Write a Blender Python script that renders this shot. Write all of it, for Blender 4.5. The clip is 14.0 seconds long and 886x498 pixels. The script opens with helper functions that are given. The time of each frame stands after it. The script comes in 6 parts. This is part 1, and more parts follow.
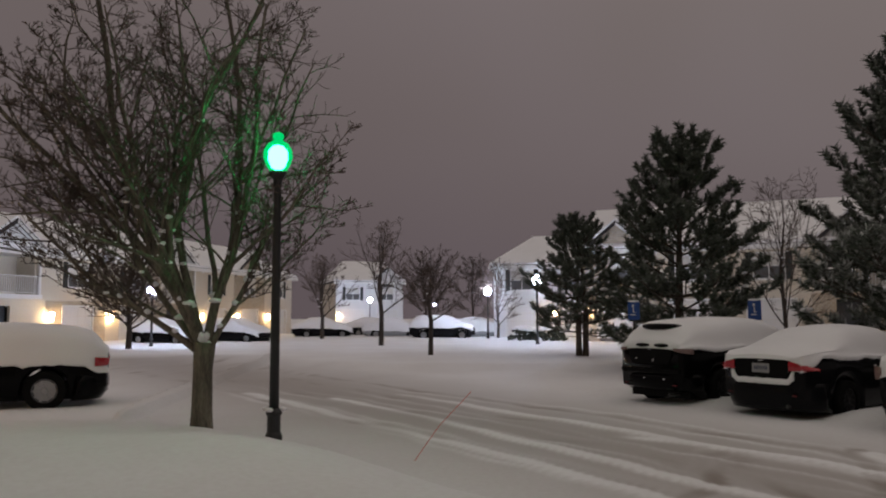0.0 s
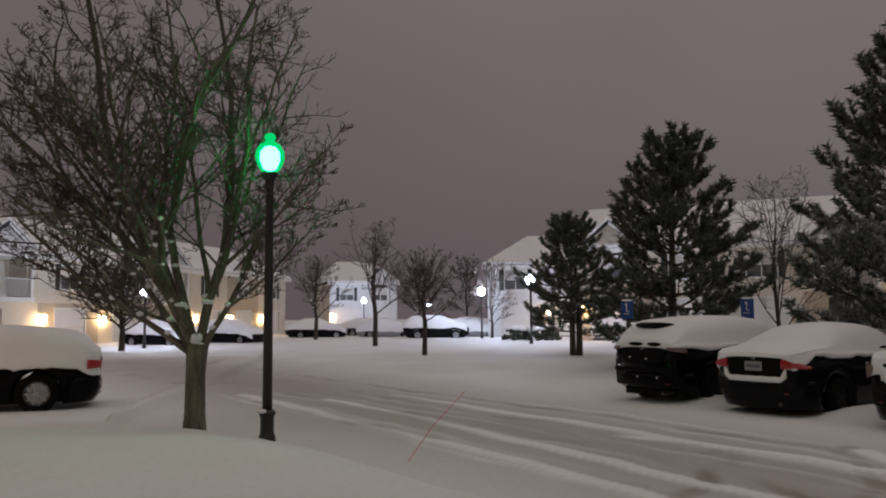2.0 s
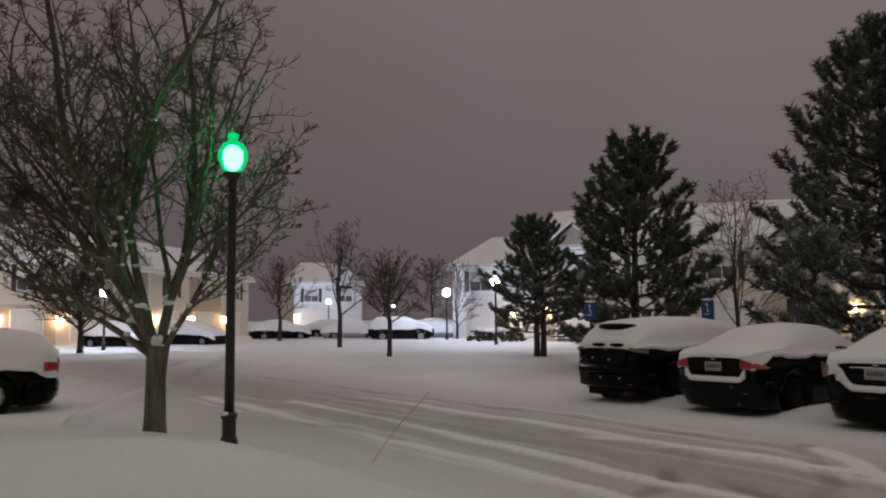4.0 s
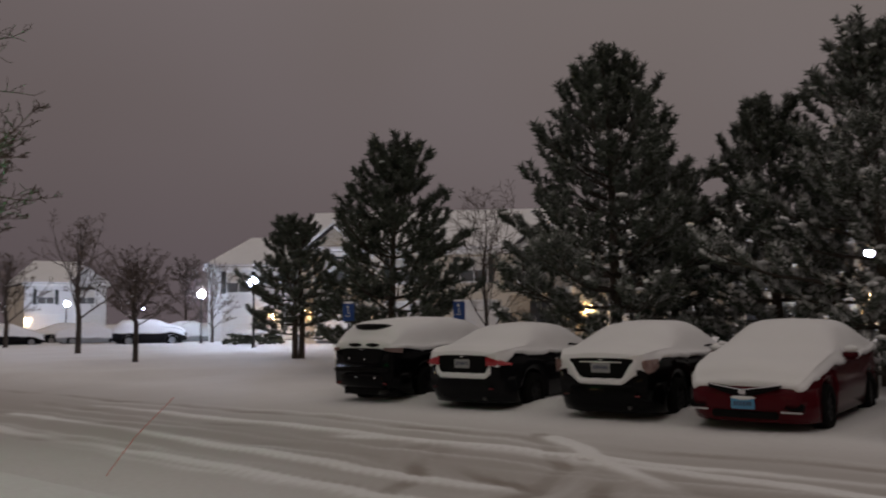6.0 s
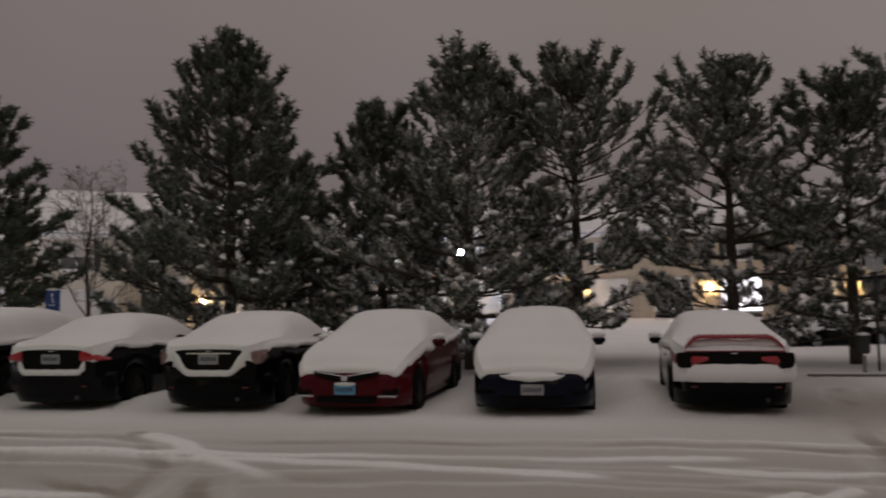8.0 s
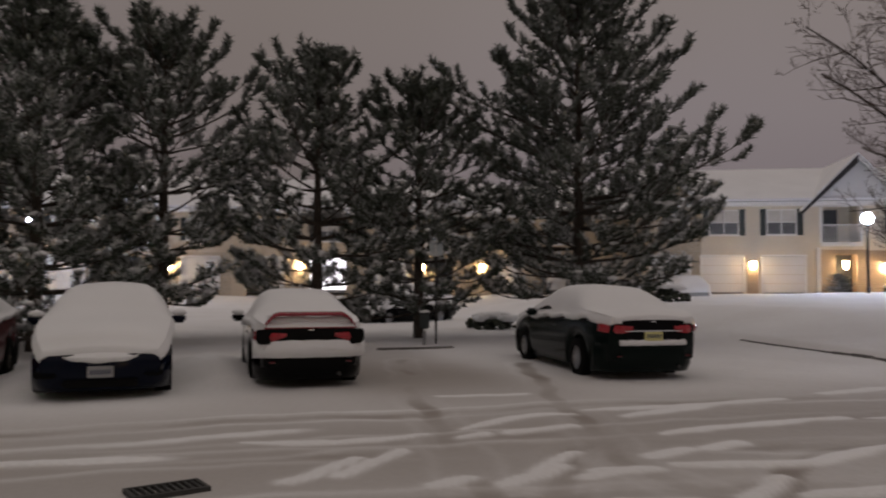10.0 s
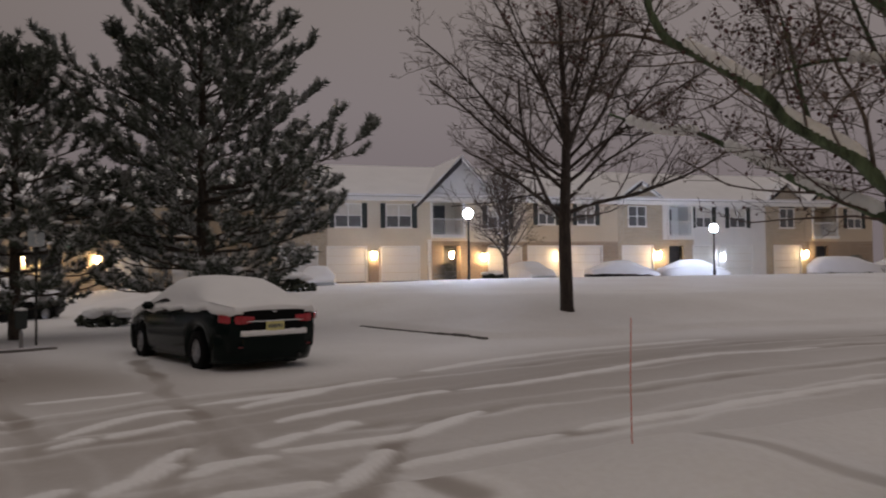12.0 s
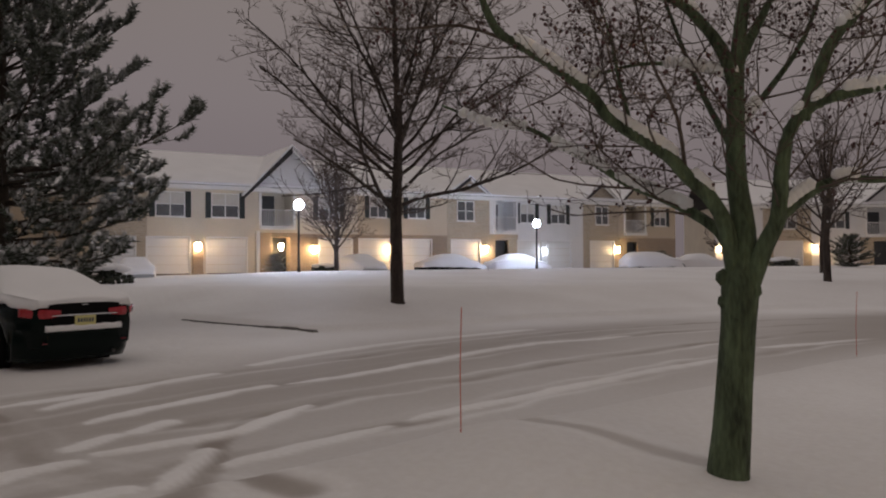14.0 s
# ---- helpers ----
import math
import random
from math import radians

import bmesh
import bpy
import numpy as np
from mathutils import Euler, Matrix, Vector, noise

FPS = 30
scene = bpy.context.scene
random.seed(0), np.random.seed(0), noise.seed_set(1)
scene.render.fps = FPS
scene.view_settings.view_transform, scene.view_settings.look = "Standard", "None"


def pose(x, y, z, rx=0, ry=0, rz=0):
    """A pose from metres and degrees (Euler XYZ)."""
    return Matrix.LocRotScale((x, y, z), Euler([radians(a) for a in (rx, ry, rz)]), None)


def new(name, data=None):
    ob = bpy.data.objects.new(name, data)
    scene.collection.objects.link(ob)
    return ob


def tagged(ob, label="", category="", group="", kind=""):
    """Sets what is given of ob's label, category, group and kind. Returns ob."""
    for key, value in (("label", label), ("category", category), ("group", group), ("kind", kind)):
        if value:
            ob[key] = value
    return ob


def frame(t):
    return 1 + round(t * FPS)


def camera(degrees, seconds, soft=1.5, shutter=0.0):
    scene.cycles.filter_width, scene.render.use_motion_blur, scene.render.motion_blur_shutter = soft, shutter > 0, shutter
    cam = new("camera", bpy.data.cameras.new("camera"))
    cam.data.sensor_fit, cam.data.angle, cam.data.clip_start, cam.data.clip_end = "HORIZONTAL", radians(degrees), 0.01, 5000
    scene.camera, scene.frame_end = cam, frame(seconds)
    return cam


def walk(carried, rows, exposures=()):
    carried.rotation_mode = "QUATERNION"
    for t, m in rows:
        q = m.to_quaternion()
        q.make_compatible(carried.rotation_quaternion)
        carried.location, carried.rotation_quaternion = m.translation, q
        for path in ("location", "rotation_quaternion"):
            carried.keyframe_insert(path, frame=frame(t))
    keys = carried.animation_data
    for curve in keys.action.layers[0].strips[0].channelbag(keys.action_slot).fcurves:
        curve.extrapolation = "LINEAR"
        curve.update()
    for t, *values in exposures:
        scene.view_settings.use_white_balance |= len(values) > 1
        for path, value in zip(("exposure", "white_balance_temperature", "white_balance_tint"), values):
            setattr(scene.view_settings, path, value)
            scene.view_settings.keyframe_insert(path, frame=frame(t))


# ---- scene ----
cam = camera(58.32, 14.0, soft=2.0, shutter=0.35)
PATH = [
    (0, pose(-0.245, 0.037, 1.603, 95.01, 0.13, 0.01)),
    (0.5, pose(-0.236, 0.017, 1.600, 94.75, 0.01, -0.85)),
    (1, pose(-0.238, 0.031, 1.599, 94.91, -0.07, -0.72)),
    (1.5, pose(-0.228, 0.028, 1.603, 95.19, 0.30, -0.70)),
    (2, pose(-0.231, 0.036, 1.603, 95.02, 0.47, -0.41)),
    (4.5, pose(-0.211, 0.038, 1.601, 95.13, 0.56, -5.24)),
    (5, pose(-0.183, 0.048, 1.599, 95.11, 0.65, -8.73)),
    (5.5, pose(-0.149, 0.069, 1.590, 95.13, 0.75, -13.76)),
    (6, pose(-0.135, 0.096, 1.567, 95.06, 0.86, -19.97)),
    (6.5, pose(-0.112, 0.115, 1.561, 94.82, 0.80, -25.23)),
    (7, pose(-0.068, 0.110, 1.568, 94.16, 0.66, -32.38)),
    (7.5, pose(0.000, 0.132, 1.538, 94.20, 0.67, -39.92)),
    (8, pose(0.039, 0.130, 1.536, 94.11, 0.79, -46.83)),
    (8.5, pose(0.069, 0.088, 1.535, 93.40, 0.63, -54.06)),
    (11, pose(0.227, -0.034, 1.517, 92.23, 0.15, -90.04)),
    (11.5, pose(0.261, -0.091, 1.508, 91.98, 0.63, -96.98)),
    (12, pose(0.263, -0.125, 1.504, 91.63, 0.73, -101.63)),
    (12.5, pose(0.323, -0.148, 1.482, 91.35, 0.26, -106.39)),
    (13, pose(0.366, -0.148, 1.479, 90.85, 0.19, -111.12)),
    (13.5, pose(0.365, -0.141, 1.481, 90.84, 0.36, -112.37)),
    (14, pose(0.371, -0.150, 1.481, 91.01, 0.38, -113.80)),
]
walk(cam, PATH, exposures=[(0, 0.08), (5.5, 0.06), (6, -0.04), (6.5, 0.1), (7, 0.14), (8.5, 0.17), (11, 0.06), (14, 0.06)])

# ---- night sky: low cloud lit from below by the town ----
world = bpy.data.worlds.new("night_sky")
scene.world = world
world.use_nodes = True
wn, wl = world.node_tree.nodes, world.node_tree.links
wn.clear()
w_out = wn.new("ShaderNodeOutputWorld")
w_bg = wn.new("ShaderNodeBackground")
w_tc = wn.new("ShaderNodeTexCoord")
w_sep = wn.new("ShaderNodeSeparateXYZ")
w_ramp = wn.new("ShaderNodeValToRGB")
w_noise = wn.new("ShaderNodeTexNoise")
w_noise.inputs["Scale"].default_value = 1.6
w_noise.inputs["Detail"].default_value = 2
w_mix = wn.new("ShaderNodeMix")
w_mix.data_type = "RGBA"
w_mix.blend_type = "MULTIPLY"
w_nr = wn.new("ShaderNodeValToRGB")
w_nr.color_ramp.elements[0].position, w_nr.color_ramp.elements[0].color = 0.25, (0.9, 0.86, 0.78, 1)
w_nr.color_ramp.elements[1].position, w_nr.color_ramp.elements[1].color = 0.75, (1.06, 1.04, 1.06, 1)
cr = w_ramp.color_ramp
cr.elements[0].position, cr.elements[0].color = 0.0, (0.122, 0.105, 0.117, 1)
cr.elements[1].position, cr.elements[1].color = 1.0, (0.48, 0.462, 0.455, 1)
for pos, col in ((0.06, (0.122, 0.105, 0.116, 1)), (0.2, (0.146, 0.128, 0.134, 1)), (0.40, (0.166, 0.147, 0.146, 1)), (0.62, (0.285, 0.262, 0.258, 1))):
    e = cr.elements.new(pos)
    e.color = col
w_mix.inputs["Factor"].default_value = 1.0
# the town's glow is stronger on one side
w_dot = wn.new("ShaderNodeVectorMath")
w_dot.operation = "DOT_PRODUCT"
w_dot.inputs[1].default_value = (0.91, -0.42, 0)
w_side = wn.new("ShaderNodeMapRange")
w_side.inputs["From Min"].default_value, w_side.inputs["From Max"].default_value = -0.6, 1.0
w_side.inputs["To Min"].default_value, w_side.inputs["To Max"].default_value = 0.0, 1.0
w_tint = wn.new("ShaderNodeValToRGB")
w_tint.color_ramp.elements[0].color, w_tint.color_ramp.elements[1].color = (0.865, 0.815, 0.82, 1), (1.315, 1.30, 1.24, 1)
w_mix2 = wn.new("ShaderNodeMix")
w_mix2.data_type, w_mix2.blend_type = "RGBA", "MULTIPLY"
w_mix2.inputs["Factor"].default_value = 1.0
wl.new(w_tc.outputs["Generated"], w_dot.inputs[0])
wl.new(w_dot.outputs["Value"], w_side.inputs["Value"])
wl.new(w_side.outputs["Result"], w_tint.inputs["Fac"])
wl.new(w_tint.outputs["Color"], w_mix2.inputs["B"])
wl.new(w_tc.outputs["Generated"], w_sep.inputs[0])
wl.new(w_sep.outputs["Z"], w_ramp.inputs["Fac"])
wl.new(w_tc.outputs["Generated"], w_noise.inputs["Vector"])
wl.new(w_noise.outputs["Fac"], w_nr.inputs["Fac"])
wl.new(w_ramp.outputs["Color"], w_mix.inputs["A"])
wl.new(w_nr.outputs["Color"], w_mix.inputs["B"])
wl.new(w_mix.outputs["Result"], w_mix2.inputs["A"])
wl.new(w_mix2.outputs["Result"], w_bg.inputs["Color"])
w_bg.inputs["Strength"].default_value = 1.0
wl.new(w_bg.outputs[0], w_out.inputs[0])


# ---- materials ----
def mat(name, color, color2=None, rough=0.6, metal=0.0, scale=4.0, fine=40.0, bump=0.0, spec=0.5, coat=0.0, island=0.0, dist=0.01, stretch=1.0):
    """A surface with a coarse and a fine variation of its colour and a relief of the fine one."""
    m = bpy.data.materials.new(name)
    m.use_nodes = True
    n, l = m.node_tree.nodes, m.node_tree.links
    b = n["Principled BSDF"]
    b.inputs["Roughness"].default_value = rough
    b.inputs["Metallic"].default_value = metal
    b.inputs["Specular IOR Level"].default_value = spec
    b.inputs["Coat Weight"].default_value = coat
    color2 = color2 or tuple(c * 0.75 for c in color)
    tc = n.new("ShaderNodeTexCoord")
    n1, n2 = n.new("ShaderNodeTexNoise"), n.new("ShaderNodeTexNoise")
    n1.inputs["Scale"].default_value, n2.inputs["Scale"].default_value = scale, fine
    n1.inputs["Detail"].default_value, n2.inputs["Detail"].default_value = 3, 4
    mp = n.new("ShaderNodeMapping")
    mp.inputs["Scale"].default_value = (1, 1, stretch)
    l.new(tc.outputs["Object"], mp.inputs["Vector"])
    for q in (n1, n2):
        l.new(mp.outputs["Vector"], q.inputs["Vector"])
    add = n.new("ShaderNodeMath")
    add.operation = "MULTIPLY_ADD"
    add.inputs[1].default_value = 0.4
    l.new(n2.outputs["Fac"], add.inputs[0])
    sc = n.new("ShaderNodeMath")
    sc.operation = "MULTIPLY"
    sc.inputs[1].default_value = 0.6
    l.new(n1.outputs["Fac"], sc.inputs[0])
    l.new(sc.outputs[0], add.inputs[2])
    last = add.outputs[0]
    if island:
        geo = n.new("ShaderNodeNewGeometry")
        ad2 = n.new("ShaderNodeMath")
        ad2.operation = "MULTIPLY_ADD"
        ad2.inputs[1].default_value = island
        l.new(geo.outputs["Random Per Island"], ad2.inputs[0])
        l.new(last, ad2.inputs[2])
        last = ad2.outputs[0]
    ramp = n.new("ShaderNodeValToRGB")
    ramp.color_ramp.elements[0].position, ramp.color_ramp.elements[0].color = 0.35, (*color2, 1)
    ramp.color_ramp.elements[1].position, ramp.color_ramp.elements[1].color = 0.65 + island * 0.6, (*color, 1)
    l.new(last, ramp.inputs["Fac"])
    l.new(ramp.outputs["Color"], b.inputs["Base Color"])
    if bump:
        bp = n.new("ShaderNodeBump")
        bp.inputs["Strength"].default_value, bp.inputs["Distance"].default_value = bump, dist
        l.new(n2.outputs["Fac"], bp.inputs["Height"])
        l.new(bp.outputs[0], b.inputs["Normal"])
    return m


def glow(name, color, strength):
    m = bpy.data.materials.new(name)
    m.use_nodes = True
    b = m.node_tree.nodes["Principled BSDF"]
    b.inputs["Base Color"].default_value = (0.8, 0.8, 0.8, 1)
    b.inputs["Emission Color"].default_value = (*color, 1)
    b.inputs["Emission Strength"].default_value = strength
    return m


def siding(name, color, pitch=0.13, rough=0.55):
    """Horizontal lapped boards of vinyl."""
    m = mat(name, color, tuple(c * 0.88 for c in color), rough=rough, scale=0.6, fine=9)
    n, l = m.node_tree.nodes, m.node_tree.links
    tc = n.new("ShaderNodeTexCoord")
    w = n.new("ShaderNodeTexWave")
    w.bands_direction, w.wave_profile = "Z", "SAW"
    w.inputs["Scale"].default_value = 1 / pitch / 3.18
    bp = n.new("ShaderNodeBump")
    bp.inputs["Strength"].default_value, bp.inputs["Distance"].default_value = 0.5, 0.012
    l.new(tc.outputs["Object"], w.inputs["Vector"])
    l.new(w.outputs["Fac"], bp.inputs["Height"])
    l.new(bp.outputs[0], n["Principled BSDF"].inputs["Normal"])
    return m


def masonry(name, c1, c2, mortar):
    m = bpy.data.materials.new(name)
    m.use_nodes = True
    n, l = m.node_tree.nodes, m.node_tree.links
    b = n["Principled BSDF"]
    b.inputs["Roughness"].default_value = 0.85
    tc = n.new("ShaderNodeTexCoord")
    mp = n.new("ShaderNodeMapping")
    mp.inputs["Rotation"].default_value = (radians(90), 0, 0)
    br = n.new("ShaderNodeTexBrick")
    br.inputs["Color1"].default_value, br.inputs["Color2"].default_value, br.inputs["Mortar"].default_value = (*c1, 1), (*c2, 1), (*mortar, 1)
    br.inputs["Scale"].default_value = 2.2
    br.inputs["Mortar Size"].default_value = 0.03
    bp = n.new("ShaderNodeBump")
    bp.inputs["Strength"].default_value, bp.inputs["Distance"].default_value = 0.6, 0.02
    l.new(tc.outputs["Object"], mp.inputs[0])
    l.new(mp.outputs[0], br.inputs["Vector"])
    l.new(br.outputs["Color"], b.inputs["Base Color"])
    l.new(br.outputs["Fac"], bp.inputs["Height"])
    bp.invert = True
    l.new(bp.outputs[0], b.inputs["Normal"])
    return m


SNOW = mat("snow", (0.88, 0.88, 0.90), (0.82, 0.82, 0.84), rough=0.7, scale=0.8, fine=60, bump=0.25, spec=0.2, dist=0.01)
GROUND_SNOW = mat("ground_snow", (0.87, 0.87, 0.89), (0.78, 0.77, 0.78), rough=0.75, scale=0.35, fine=14, bump=0.35, spec=0.15, dist=0.02)
def add_packed(m):
    """Where wheels have pressed the snow it is thin, wet and dirty; some broad darker patches share its colour."""
    n, l = m.node_tree.nodes, m.node_tree.links
    b = n["Principled BSDF"]
    src = b.inputs["Base Color"].links[0].from_socket
    at = n.new("ShaderNodeAttribute")
    at.attribute_name = "packed"
    mx = n.new("ShaderNodeMix")
    mx.data_type = "RGBA"
    mx.inputs["B"].default_value = (0.285, 0.247, 0.222, 1)
    l.new(at.outputs["Fac"], mx.inputs["Factor"])
    l.new(src, mx.inputs["A"])
    l.new(mx.outputs["Result"], b.inputs["Base Color"])


add_packed(GROUND_SNOW)
BARK = mat("bark", (0.215, 0.19, 0.145), (0.06, 0.051, 0.04), rough=0.9, scale=9, fine=48, bump=1.0, dist=0.03, stretch=0.22)
# the green lamp's light on this bark is put into its colour
GREEN_LIT_BARK = mat("green_lit_bark", (0.125, 0.172, 0.098), (0.026, 0.036, 0.021), rough=0.9, scale=9, fine=46, bump=1.0, dist=0.03, stretch=0.25)
DARK_BARK = mat("dark_bark", (0.075, 0.058, 0.048), (0.025, 0.02, 0.017), rough=0.92, scale=8, fine=44, bump=0.9, dist=0.03, stretch=0.25)
TWIG = mat("twig_bark", (0.115, 0.085, 0.068), (0.055, 0.041, 0.034), rough=0.85, scale=6, fine=30)
FRUIT = mat("dried_fruit", (0.09, 0.03, 0.03), (0.04, 0.02, 0.02), rough=0.7)
NEEDLE = mat("pine_needles", (0.085, 0.105, 0.075), (0.035, 0.046, 0.034), rough=0.7, scale=0.9, fine=12, island=0.35)


def add_dust(m):
    """Snow dust: the needles that carry it are white."""
    n, l = m.node_tree.nodes, m.node_tree.links
    b = n["Principled BSDF"]
    src = b.inputs["Base Color"].links[0].from_socket
    at = n.new("ShaderNodeAttribute")
    at.attribute_name = "dust"
    mx = n.new("ShaderNodeMix")
    mx.data_type = "RGBA"
    mx.inputs["B"].default_value = (0.74, 0.75, 0.76, 1)
    l.new(at.outputs["Fac"], mx.inputs["Factor"])
    l.new(src, mx.inputs["A"])
    l.new(mx.outputs["Result"], b.inputs["Base Color"])


add_dust(NEEDLE)
PINEBARK = mat("pine_bark", (0.09, 0.07, 0.055), (0.035, 0.028, 0.022), rough=0.95, scale=6, fine=30, bump=0.8)
BLACK_METAL = mat("black_painted_metal", (0.018, 0.019, 0.02), (0.012, 0.012, 0.013), rough=0.45, scale=5, fine=60, bump=0.1)
RUBBER = mat("tyre_rubber", (0.007, 0.007, 0.007), (0.005, 0.005, 0.005), rough=0.85, scale=9, fine=50, bump=0.2, spec=0.1)
ALLOY = mat("alloy_wheel", (0.45, 0.45, 0.46), (0.35, 0.35, 0.36), rough=0.35, metal=0.9)
GLASSY = mat("dark_car_glass", (0.012, 0.013, 0.015), rough=0.08, spec=0.6)
PLASTIC = mat("black_plastic", (0.0045, 0.0045, 0.005), (0.003, 0.003, 0.0035), rough=0.45, fine=90, bump=0.1, spec=0.1)
CHROME = mat("chrome", (0.7, 0.7, 0.72), (0.6, 0.6, 0.62), rough=0.15, metal=1.0)
DARKLENS = mat("dark_lens", (0.15, 0.008, 0.014), (0.05, 0.006, 0.008), rough=0.12, coat=0.7, scale=9)
REDLENS = mat("red_lens", (0.46, 0.022, 0.035), (0.30, 0.014, 0.022), rough=0.15, coat=0.6, scale=9)
# white plate greyed: the dimness of its recess is put into the colour
PLATE = mat("dimmed_plate_white", (0.36, 0.36, 0.37), (0.28, 0.28, 0.29), rough=0.5)
SMOKE = mat("smoked_lens", (0.20, 0.12, 0.105), (0.10, 0.05, 0.045), rough=0.1, coat=0.8, scale=12)
PINKLENS = mat("pale_lens", (0.26, 0.17, 0.155), (0.15, 0.08, 0.075), rough=0.12, coat=0.7, scale=14)
DARK_ALLOY = mat("dim_wheel", (0.05, 0.05, 0.052), (0.025, 0.025, 0.027), rough=0.5, metal=0.6)
BRIGHT_RED = mat("spoiler_red", (0.34, 0.022, 0.045), (0.24, 0.015, 0.03), rough=0.25, coat=0.4, scale=6)
PLATE_BLUE = mat("plate_blue", (0.12, 0.36, 0.6), (0.09, 0.3, 0.52), rough=0.5)
PLATE_YELLOW = mat("plate_yellow", (0.72, 0.68, 0.3), (0.62, 0.58, 0.25), rough=0.5)
PLATE_INK = mat("plate_ink", (0.05, 0.06, 0.12), rough=0.6)
SIGN_BLUE = mat("sign_blue", (0.015, 0.07, 0.28), (0.012, 0.06, 0.24), rough=0.45)
SIGN_GREY = mat("sign_grey", (0.5, 0.55, 0.58), (0.42, 0.46, 0.5), rough=0.45)
STEEL = mat("galvanised_steel", (0.35, 0.36, 0.37), (0.25, 0.25, 0.26), rough=0.5, metal=0.7, fine=60, bump=0.1)
STAKE = mat("orange_fibreglass", (0.72, 0.23, 0.17), (0.6, 0.17, 0.13), rough=0.5)
CONCRETE = mat("concrete", (0.22, 0.21, 0.2), (0.14, 0.135, 0.13), rough=0.9, fine=30, bump=0.5)
IRON = mat("cast_iron", (0.05, 0.05, 0.05), (0.03, 0.03, 0.03), rough=0.7, fine=40, bump=0.4)
CREAM = siding("cream_siding", (0.66, 0.60, 0.50))
TAN = siding("tan_siding", (0.55, 0.47, 0.36))
WHITE_SIDING = siding("white_siding", (0.74, 0.74, 0.74))
STONE = masonry("tan_stone", (0.46, 0.38, 0.28), (0.36, 0.30, 0.22), (0.5, 0.46, 0.4))
BRICK = masonry("brown_brick", (0.33, 0.24, 0.17), (0.26, 0.19, 0.14), (0.4, 0.36, 0.3))
TRIM = mat("white_trim", (0.78, 0.78, 0.77), (0.72, 0.72, 0.71), rough=0.5, scale=1, fine=12)
DOORWHITE = mat("garage_door_white", (0.74, 0.73, 0.71), (0.69, 0.68, 0.66), rough=0.5, scale=0.7, fine=10, bump=0.1)
SHUTTER = mat("dark_green_shutter", (0.03, 0.04, 0.04), (0.02, 0.027, 0.027), rough=0.6)
PANE = mat("window_pane", (0.15, 0.155, 0.16), (0.11, 0.115, 0.12), rough=0.12, spec=0.7)
BLIND = mat("window_blind", (0.62, 0.60, 0.56), (0.54, 0.52, 0.48), rough=0.7, scale=2)
DARKDOOR = mat("dark_door", (0.05, 0.055, 0.065), (0.035, 0.04, 0.045), rough=0.5)
SHINGLE = mat("dark_shingle", (0.05, 0.045, 0.045), (0.03, 0.028, 0.03), rough=0.9, fine=25, bump=0.5)
SHRUB = mat("shrub_leaves", (0.05, 0.06, 0.04), (0.02, 0.025, 0.018), rough=0.8, island=0.3)
LANTERN = glow("lantern_glass", (1.0, 0.66, 0.33), 85.0)
PORCH = glow("porch_lamp_glass", (1.0, 0.66, 0.32), 60.0)
GLOBE = glow("street_lamp_globe", (0.64, 0.75, 1.0), 290.0)
COOL_LAMP = glow("cool_wall_lamp_glass", (0.75, 0.85, 1.0), 45.0)
# door panels that glow themselves, for the bright lamplit garage behind the pines
GLOWING_DOOR = glow("glowing_garage_door", (0.95, 0.9, 1.0), 1.7)
GREEN_CORE = glow("green_bulb", (0.05, 1.0, 0.36), 85.0)
# the green globe: tinted clear plastic, faintly glowing
GREEN_GLASS = bpy.data.materials.new("green_globe_plastic")
GREEN_GLASS.use_nodes = True
gn, gl = GREEN_GLASS.node_tree.nodes, GREEN_GLASS.node_tree.links
g_tr, g_em, g_mx = gn.new("ShaderNodeBsdfTransparent"), gn.new("ShaderNodeEmission"), gn.new("ShaderNodeMixShader")
g_tr.inputs[0].default_value = (0.35, 1, 0.6, 1)
g_em.inputs[0].default_value, g_em.inputs[1].default_value = (0.0, 0.72, 0.2, 1), 1.1
g_mx.inputs[0].default_value = 0.55
gl.new(g_tr.outputs[0], g_mx.inputs[1])
gl.new(g_em.outputs[0], g_mx.inputs[2])
gl.new(g_mx.outputs[0], gn["Material Output"].inputs[0])


def paint(name, color):
    return mat(name, color, tuple(c * 0.85 for c in color), rough=0.14, spec=0.09, coat=0.0, scale=2, fine=120)


